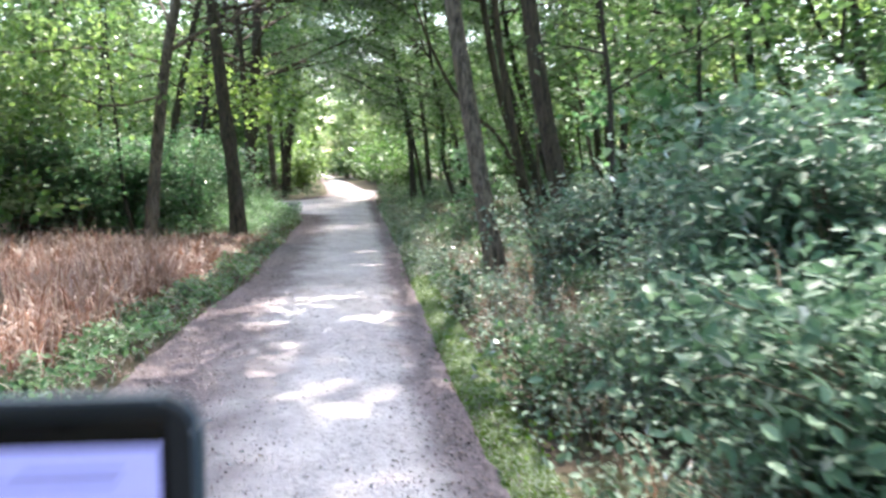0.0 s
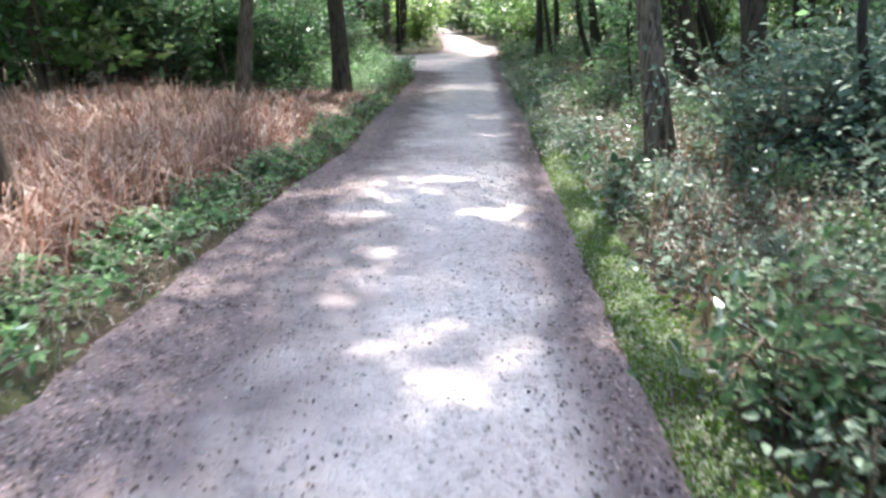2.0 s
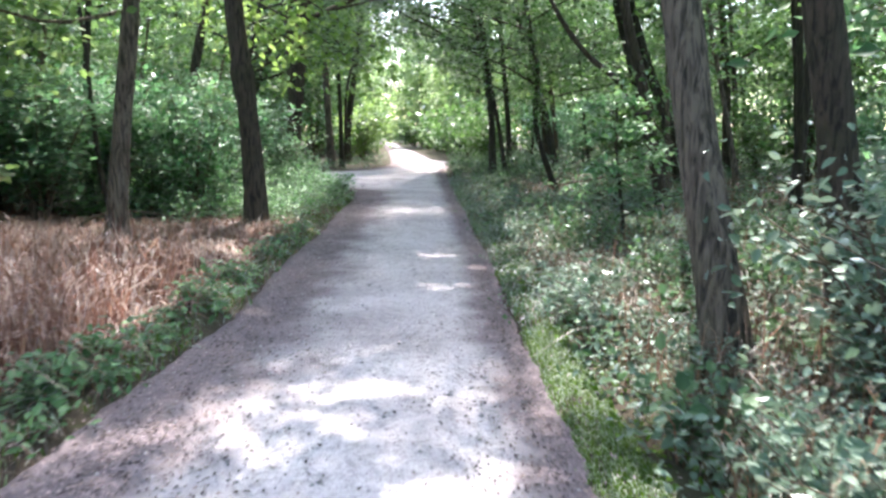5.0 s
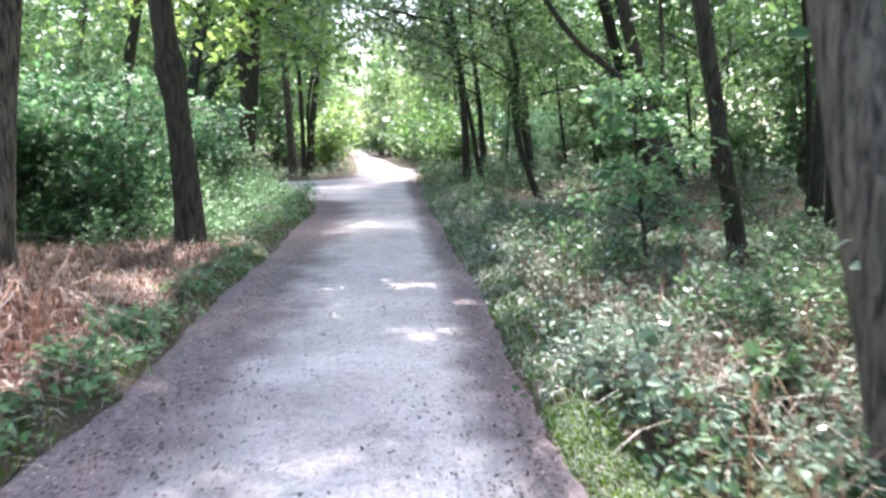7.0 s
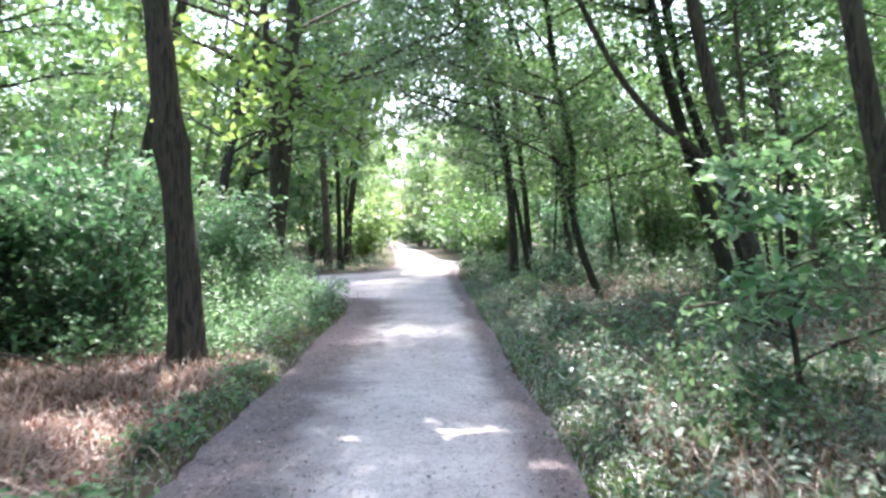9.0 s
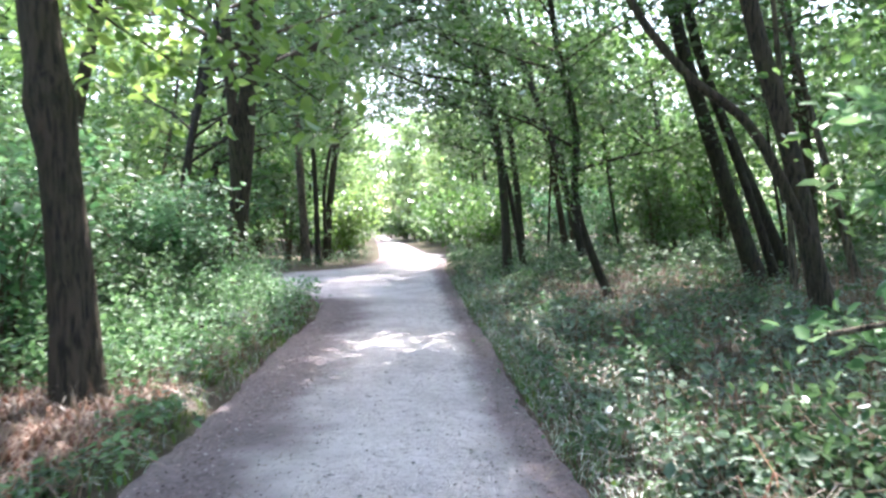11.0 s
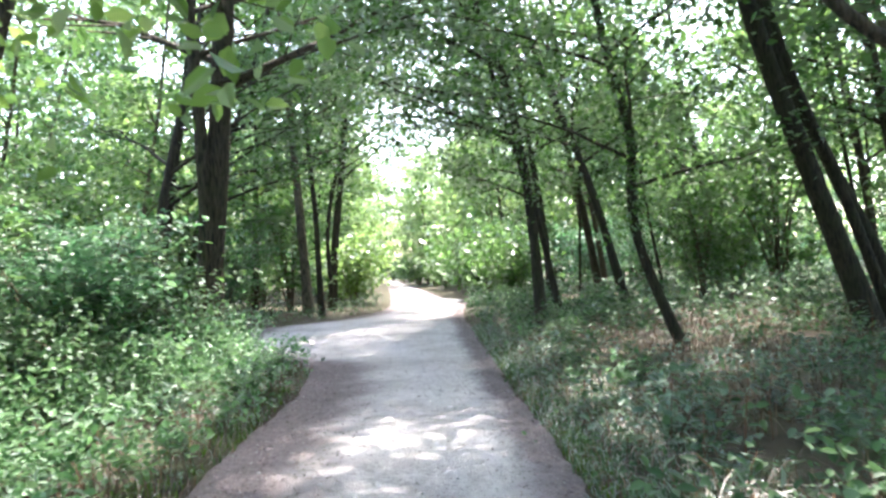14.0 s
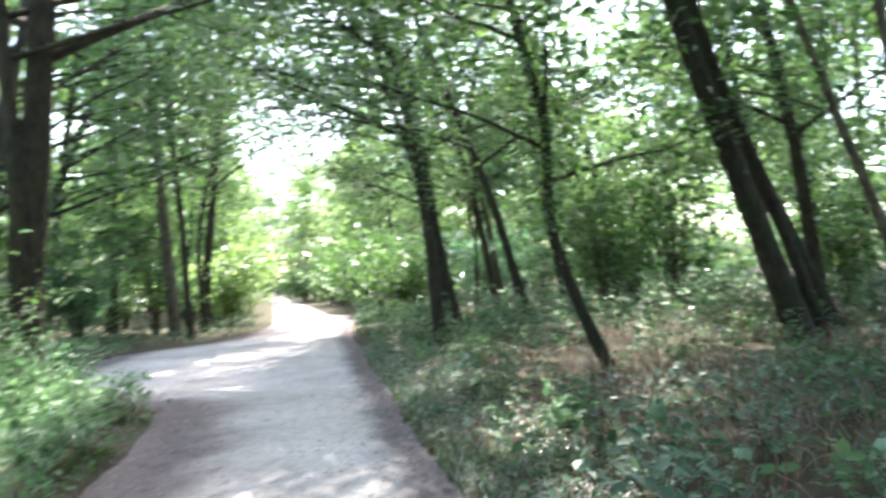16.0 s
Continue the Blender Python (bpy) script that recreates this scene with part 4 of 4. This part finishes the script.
plant_out([shrub("hazel_bush", "leafy green hazel bush at the path's bank", LEAF_SHRUB, 2.6, 2.3, 3600, 0.115, 13, True, 0.85, 0.2, "bushes on the bank"),
           shrub("hazel_bush", "layered light green hazel bush at the path's bank", LEAF, 3.2, 2.4, 3600, 0.12, 13, True, 0.88, 0.22, "bushes on the bank")], near_left, 0.8, 1.15)
plant_out(thicket, [p for p in places if p[1] > 25], 0.75, 1.3)
for x, y in [p for p in places if p[1] <= 25]:
    copy_thing(thicket[rng.integers(3)], Matrix.LocRotScale((x, y, float(height(x, y)) - 0.01), Euler((0, 0, rng.uniform(0, 6.28))), (1, 1, 1)) @ Matrix.Scale(rng.uniform(0.75, 1.2), 4))
# bushes where the path bends out of sight, the first kind sunlit by its leaf colour
plant_out([shrub("sun_tinted_bush", "bush where the path bends, its leaves coloured a sunlit pale green", LEAF_BRIGHT, 2.4, 2.6, 1800, 0.2, 10, False, 0.6, 0.32, "bushes by the bend"),
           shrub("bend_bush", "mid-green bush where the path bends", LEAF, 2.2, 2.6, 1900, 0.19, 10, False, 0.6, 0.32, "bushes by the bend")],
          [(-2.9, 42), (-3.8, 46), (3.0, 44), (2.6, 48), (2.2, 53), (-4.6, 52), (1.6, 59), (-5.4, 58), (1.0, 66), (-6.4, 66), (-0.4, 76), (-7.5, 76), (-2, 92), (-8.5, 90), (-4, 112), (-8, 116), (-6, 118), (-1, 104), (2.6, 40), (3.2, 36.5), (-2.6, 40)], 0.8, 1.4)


# ---- low growth, litter and stones ----
rng = np.random.default_rng(41)
def stuff(name, label, category, arrays, mat):
    return tagged(new(name, mesh_of(name, *arrays, mat)), label, category, kind="stuff")


def patch(k, x0, x1, y0, y1, clear=0.05, far=99.0, freq=1.2, cut=-1.0, seed=0.0):
    """Random feet off the path, thinned into patches by a wave field."""
    x, y = rng.uniform(x0, x1, k), rng.uniform(y0, y1, k)
    o = off_path(x, y)
    w = np.sin(freq * x * 1.7 + seed) * np.cos(freq * y + 1.3 * seed) + 0.6 * np.sin(freq * 2.9 * y - freq * x + seed)
    keep = (o > clear) & (o < far) & (w + rng.normal(size=k) * 0.35 > cut)
    return x[keep], y[keep]


def herbs(k, x0, x1, y0, y1, tall, leaves, size, clear=0.05, far=99.0, freq=1.2, cut=-1.0, seed=0.0, wide=0.6, spread=0.09, fine=True, flat=0.75):
    """Leafy low plants: leaves up and round a short upright stalk."""
    x, y = patch(k, x0, x1, y0, y1, clear, far, freq, cut, seed)
    p = on_ground(x, y)
    h = tall * rng.uniform(0.4, 1.15, len(p))
    i = np.repeat(np.arange(len(p)), leaves)
    t = rng.random(len(i)) ** 0.7
    pos = p[i] + rng.normal(size=(len(i), 3)) * np.array([spread, spread, 0.02])
    pos[:, 2] = p[i, 2] + 0.02 + h[i] * t
    return leaf_arrays(pos, size, flat, wide, fine=fine)


def blades(k, x0, x1, y0, y1, tall, width, bend, **kw):
    x, y = patch(k, x0, x1, y0, y1, **kw)
    return blade_arrays(on_ground(x, y), tall, width, bend)


stuff("dry_grass", "tall red-brown dry grass bent over in a clearing", "dry grass",
      joined([blades(21000, -8.5, -2.0, 4.5, 11.4, 0.68, 0.006, 1.1, clear=0.55, freq=1.9, cut=-1.1), blades(9000, -6.5, -2.0, 11.0, 14.8, 0.26, 0.006, 1.5, clear=0.5), blades(6000, -3.4, -1.9, 2.0, 6.5, 0.4, 0.005, 1.0, clear=0.7)]), STRAW)
stuff("flattened_grass", "flattened brown grass stalks lying in the clearing", "dry grass",
      blade_arrays(on_ground(*patch(32000, -6.5, -1.7, 7.5, 15.2, 0.3)), 0.22, 0.007, 1.7), STRAW)
stuff("verge_herbs", "bright green herbs along the path's verge", "herbs",
      joined([herbs(420, -2.4, -1.4, 3.0, 14.5, 0.17, 16, 0.07, 0.08, 0.42, 1.0, -0.6, 0.4), herbs(1500, -3.6, -1.3, 14.4, 24.5, 0.50, 16, 0.07, 0.08, 2.0, 1.5, 0.15, 1.0),
              herbs(900, -5.6, -1.6, 15.0, 24.0, 0.7, 18, 0.085, 0.9, 9, 1.0, -0.5, 2.0)]), LEAF_HERB)
stuff("nettles", "blue-green nettles and creepers on the woodland floor", "herbs",
      joined([herbs(250, 0.9, 3.6, 0.5, 14.5, 0.30, 14, 0.06, 0.28, 3.0, 1.3, -0.7, 0.9), herbs(1000, 1.0, 9, 13, 29, 0.36, 16, 0.085, 0.25, 9, 0.9, -0.05, 0.2),
              herbs(900, -9, -2.2, 14.5, 34, 0.6, 14, 0.09, 0.8, 9, 0.8, -0.5, 0.5), herbs(260, -6.5, -1.4, 24, 41, 0.45, 14, 0.09, 0.1, 1.6, 0.8, -1.5, 0.5), herbs(500, 1.0, 5, 24, 40, 0.6, 16, 0.10, 0.15, 3, 0.8, -0.8, 3.0), herbs(1100, 3, 16, 22, 42, 0.7, 14, 0.14, 1.5, 20, 0.8, -0.7, 1.0, fine=False)]), LEAF_NETTLE)
stuff("creepers", "pale blue-green creeping leaves between the shrubs", "herbs",
      joined([herbs(1500, 0.9, 3.8, 0.5, 14.5, 0.32, 14, 0.06, 0.28, 3.2, 1.3, -0.7, 0.9), herbs(380, 1.0, 5.5, 12.5, 20, 0.3, 14, 0.075, 0.3, 5, 1.1, 0.0, 2.2)]), LEAF_BLUE)
stuff("verge_moss", "bright green mossy grass strip along the path's edge", "grass",
      joined([blades(60000, 0.66, 1.25, 1.0, 9.6, 0.034, 0.004, 0.9, clear=0.01, far=0.30, freq=3.0, cut=-1.15), herbs(260, 0.8, 1.5, 1.5, 13, 0.12, 10, 0.035, 0.12, 0.6, 2.0, -0.3, 0.3), blades(9000, 0.75, 1.2, 9.2, 26, 0.07, 0.004, 0.7, clear=0.03, far=0.25, cut=-0.1),
              blades(9000, -2.4, -1.3, 6, 20, 0.09, 0.004, 0.8, clear=0.04, far=0.5, cut=-0.2)]), GRASS)
stuff("verge_growth", "short mixed grass and small leaves at the path's edge", "grass",
      joined([blades(15000, 0.8, 2.2, 9.6, 27, 0.13, 0.004, 1.2, clear=0.02, far=0.85, freq=2.0, cut=-1.1), herbs(850, 0.8, 2.3, 9.2, 27, 0.16, 10, 0.045, 0.06, 1.0, 1.6, -0.7, 0.7),
              blades(4500, -2.6, -1.3, 4, 24, 0.12, 0.004, 1.2, clear=0.02, far=0.6, freq=2.0, cut=-0.8), herbs(200, -2.6, -1.4, 4, 24, 0.12, 10, 0.045, 0.05, 0.8, 1.6, -0.5, 0.2)]), LEAF_NETTLE)
stuff("verge_straw", "dry grass blades fallen over the path's edge", "dry grass",
      joined([blades(4600, 0.8, 2.2, 9.6, 27, 0.16, 0.004, 1.6, clear=0.02, far=0.9, freq=2.0, cut=-0.4, seed=2.0), blades(3500, -2.7, -1.3, 3, 24, 0.16, 0.004, 1.6, clear=0.02, far=0.8, cut=-0.3, seed=1.0)]), STRAW_GREY)
stuff("dead_stalks", "upright red-brown dead stalks between the shrubs", "dry stalks",
      joined([blades(1700, 1.1, 4.6, 2.0, 14, 0.6, 0.0035, 0.5, clear=0.4, cut=-0.1, seed=1.0), blades(500, 1.2, 8, 13, 24, 0.5, 0.004, 0.5, clear=0.4, cut=0.2, seed=3.0)]), STRAW)
stuff("withered_grass", "withered grey-brown grass and stalks under the trees", "dry grass",
      joined([blades(16000, 0.9, 9.5, 12.5, 26, 0.28, 0.005, 1.5, clear=0.35, cut=-0.4), blades(13000, 1.1, 4.5, 2.0, 13, 0.45, 0.0035, 0.8, clear=0.4, cut=-0.5, seed=2.0), blades(2500, 2, 14, 24, 40, 0.4, 0.008, 0.9, clear=1.2, cut=0.2), blades(600, 1.2, 3, 8, 14, 0.5, 0.005, 1.2, clear=0.4),
              blades(5000, -4, -1.3, 13, 24, 0.3, 0.005, 0.9, clear=0.15, cut=0.0)]), STRAW_GREY)


def litter_on(k, edge):
    x, y = rng.uniform(-3.2, 1.4, k), rng.uniform(0.5, 34, k)
    o = off_path(x, y)
    wave = np.sin(3.1 * x + 2 * np.sin(1.3 * y)) * np.cos(2.7 * y + x) + 0.5 * np.sin(9 * x + 7 * y)
    p = np.where(x < -0.4, np.exp(-np.abs(o + 0.3) / np.where(y < 8, 0.4, 0.34)), np.exp(-np.abs(o + 0.12) / 0.22)) if edge else (o < -0.2) * 0.3 * (wave > 0.45)
    keep = rng.random(k) < p
    x, y, o = x[keep], y[keep], o[keep]
    z = np.where(o < 0, path_top(x, y) + 0.006, height(x, y) + 0.012)
    return np.stack([x, y, z], 1)


stuff("fallen_leaves", "brown fallen leaves and bark bits along the path's edges", "leaf litter",
      leaf_arrays(np.concatenate([litter_on(110000, True), litter_on(26000, False)]), 0.021, 1.0, 0.7, 0.05, fine=False), LITTER)


def stone_arrays(k):
    """Gravel chips: small squashed octahedra pressed into the path."""
    x, y = rng.uniform(-1.9, 1.0, k), 0.5 + 30 * rng.random(k) ** 1.3
    keep = off_path(x, y) < -0.04
    x, y = x[keep], y[keep]
    c = np.stack([x, y, path_top(x, y) + 0.001], 1)
    r = rng.gamma(2.0, 0.0022, len(x))[:, None] + 0.002
    d = np.array([[1, 0, 0], [0, 1, 0], [-1, 0, 0], [0, -1, 0], [0, 0, 0.6], [0, 0, -0.6]], float)
    v = c[:, None] + r[..., None] * d[None] * rng.uniform(0.6, 1.3, (len(x), 6, 1))
    f = np.array([[0, 1, 4], [1, 2, 4], [2, 3, 4], [3, 0, 4], [1, 0, 5], [2, 1, 5], [3, 2, 5], [0, 3, 5]])
    i = np.arange(len(x))[:, None, None] * 6
    return v.reshape(-1, 3), [(i + f[None]).reshape(-1, 3)]


stuff("gravel_chips", "loose grey gravel chips on the path", "gravel", stone_arrays(13000), STONE)


# dead branches
def dead_branch(label, points, r):
    base = np.array(points[0], float)
    line = smooth_line(np.array(points, float) - base, 14)
    ob = new("dead_branch", mesh_of("dead_branch", *joined([tube(line, np.linspace(r, r * 0.3, 14), 7, 0.05), tube(smooth_line([line[6], line[6] + np.array([0.05, 0.1, 0.12]), line[6] + np.array([0.16, 0.18, 0.16])], 5), np.linspace(r * 0.5, r * 0.2, 5), 5)]), BARK_GREY, True))
    ob.location = base
    return tagged(ob, label, "branch")


dead_branch("pale dead branch arching out of the herbs", [(-3.1, 21.3, -0.02), (-2.85, 21.3, 0.5), (-2.6, 21.35, 0.80), (-2.35, 21.4, 0.86)], 0.014)
dead_branch("dry forked branch leaning in the undergrowth", [(3.0, 13.4, 0.0), (3.3, 13.3, 0.5), (3.7, 13.2, 0.75), (4.2, 13.0, 0.8)], 0.012)
dead_branch("pale dry branch caught in the undergrowth", [(1.56, 12.2, 0.90), (2.46, 12.2, 1.03), (3.24, 12.4, 0.90), (3.74, 12.6, 0.1)], 0.012)
dead_branch("pale curved dead branch at the wood's edge", [(-5.6, 12.4, 0.0), (-5.3, 12.4, 1.0), (-5.25, 12.4, 1.7), (-5.45, 12.4, 2.3)], 0.016)
dead_branch("fallen branch lying in dry grass", [(-4.6, 14.0, 0.05), (-4.0, 13.8, 0.35), (-3.2, 13.9, 0.3), (-2.9, 14.0, 0.12)], 0.02)
dead_branch("dry branch lying under the trees", [(3.0, 16.2, 0.05), (3.6, 16.5, 0.22), (4.3, 16.4, 0.2), (5.0, 16.7, 0.08)], 0.018)


# distant woods that close the view
def far_woods():
    k = 85000
    a = rng.uniform(0, 2 * np.pi, k)
    r = rng.uniform(58, 105, k)
    x, y = np.cos(a) * r, np.sin(a) * r + 32
    tops = 13 + 3.0 * np.sin(a * 9) + 2.5 * np.sin(a * 23 + 1) + 1.5 * np.sin(a * 51)
    z = rng.random(k) * tops + rng.normal(size=k)
    keep = off_path(x, y) > 2.5
    return leaf_arrays(np.stack([x, y, np.maximum(z, 0.2)], 1)[keep], 0.8, 0.4, 0.75, fine=False)


stuff("far_woods", "distant pale green woodland edge", "woods", far_woods(), LEAF)
# trees that close the view where the path bends away
for x, y, s in ((2.4, 61, 0.9), (-5.0, 64, 0.9), (1.2, 70, 1.0), (-6.6, 74, 1.1), (-0.2, 79, 1.1), (-6.8, 94, 1.2), (-4.4, 119, 1.2), (0.5, 74, 1.0), (3.2, 68, 1.1), (-0.5, 84, 1.2), (-3.2, 118, 1.4), (-6.5, 121, 1.5), (-8.6, 84, 1.2), (-1.5, 98, 1.3), (-9.0, 104, 1.4), (4.8, 58, 1.0), (-10, 124, 1.5), (-5.6, 60, 1.0)):
    copy_thing(FAR_KINDS[int(abs(x * 3)) % 2], Matrix.LocRotScale((x, y, -0.02), Euler((0, 0, x * 2.1)), (1, 1, 1)) @ Matrix.Scale(s, 4))


# ---- the phone that is held up at the start ----
def box_round(w, h, d, r, seg=6, inset=0.0):
    """A slab with rounded corners, thickness d, bevelled rims."""
    ring = []
    for cx, cy, a0 in ((w / 2 - r, h / 2 - r, 0), (-w / 2 + r, h / 2 - r, 90), (-w / 2 + r, -h / 2 + r, 180), (w / 2 - r, -h / 2 + r, 270)):
        for s in range(seg + 1):
            a = radians(a0 + 90 * s / seg)
            ring.append((cx + r * math.cos(a), cy + r * math.sin(a)))
    bm = bmesh.new()
    bot = [bm.verts.new((x, y, -d / 2)) for x, y in ring]
    top = [bm.verts.new((x, y, d / 2)) for x, y in ring]
    k = len(ring)
    for i in range(k):
        bm.faces.new((bot[i], bot[(i + 1) % k], top[(i + 1) % k], top[i]))
    bm.faces.new(top)
    bm.faces.new(bot[::-1])
    if inset:
        bmesh.ops.bevel(bm, geom=[e for e in bm.edges if abs(e.verts[0].co.z - e.verts[1].co.z) < 1e-6], offset=inset, segments=3, affect="EDGES")
    return bm


def bm_mesh(name, bm, mat):
    me = bpy.data.meshes.new(name)
    bm.to_mesh(me)
    bm.free()
    me.materials.append(mat)
    return me


def plain(name, col, rough, glow=0.0):
    m, n, l = material(name)
    out = n.new("ShaderNodeOutputMaterial")
    b = node(n, "ShaderNodeBsdfPrincipled", Roughness=rough)
    b.inputs["Base Color"].default_value = (*col, 1)
    if glow:
        b.inputs["Emission Color"].default_value = (*col, 1)
        b.inputs["Emission Strength"].default_value = glow
    l.new(b.outputs[0], out.inputs[0])
    return m


phone = new("phone")
phone.matrix_world = START @ pose(-0.2085, -0.1168, -0.35, 0, 0, 1.8)
tagged(phone, "phone in a dark blue rubber case showing a pale lit page", "phone")
# case edge in a lighter blue, the light on the rim put into its colour
rim = part("case", bm_mesh("case", box_round(0.178, 0.086, 0.012, 0.017, 8, 0.004), plain("rubber_lit_rim", (0.014, 0.034, 0.060), 0.5)), phone, "dark blue rubber case")
# front of the same rubber, coloured near-black as its unlit side
part("face", bm_mesh("face", box_round(0.1735, 0.0815, 0.0012, 0.0148, 8), plain("rubber_unlit_face", (0.0012, 0.003, 0.006), 0.9)), rim).location = (0, 0, 0.0062)
part("glass", bm_mesh("glass", box_round(0.150, 0.066, 0.0012, 0.004, 4), plain("dark_glass", (0.002, 0.002, 0.003), 0.06)), phone).location = (0, 0, 0.0078)
screen = part("screen", bm_mesh("screen", box_round(0.144, 0.052, 0.0006, 0.001, 2), plain("lit_page", (0.36, 0.38, 0.84), 0.5, GLOW)), phone, "lit pale lavender page")
screen.location = (0, -0.0068, 0.0087)
bar = plain("page_text", (0.14, 0.15, 0.34), 0.5, GLOW * 0.4)
for i, (cx, cy, w) in enumerate(((0.028, 0.0095, 0.05), (0.020, 0.0045, 0.066), (0.016, -0.010, 0.07), (0.022, -0.017, 0.06))):
    part("text_line", bm_mesh("text_line", box_round(w, 0.0016, 0.0002, 0.0005, 2), bar), phone).location = (cx, cy - 0.0018, 0.0093)


# larger old leaves lying in drifts along both edges, thinning out over the gravel and into the verge
drift = litter_on(150000, True)
drift = drift[rng.random(len(drift)) < np.clip((14.0 - drift[:, 1]) / 6.0, 0.25, 1)]
stuff("old_leaves", "purple-brown curled old leaves in drifts along the path's edges", "leaf litter",
      leaf_arrays(drift + np.array([0, 0, 0.003]), 0.024, 0.92, 0.55, 0.05, fine=False), LITTER_DARK)
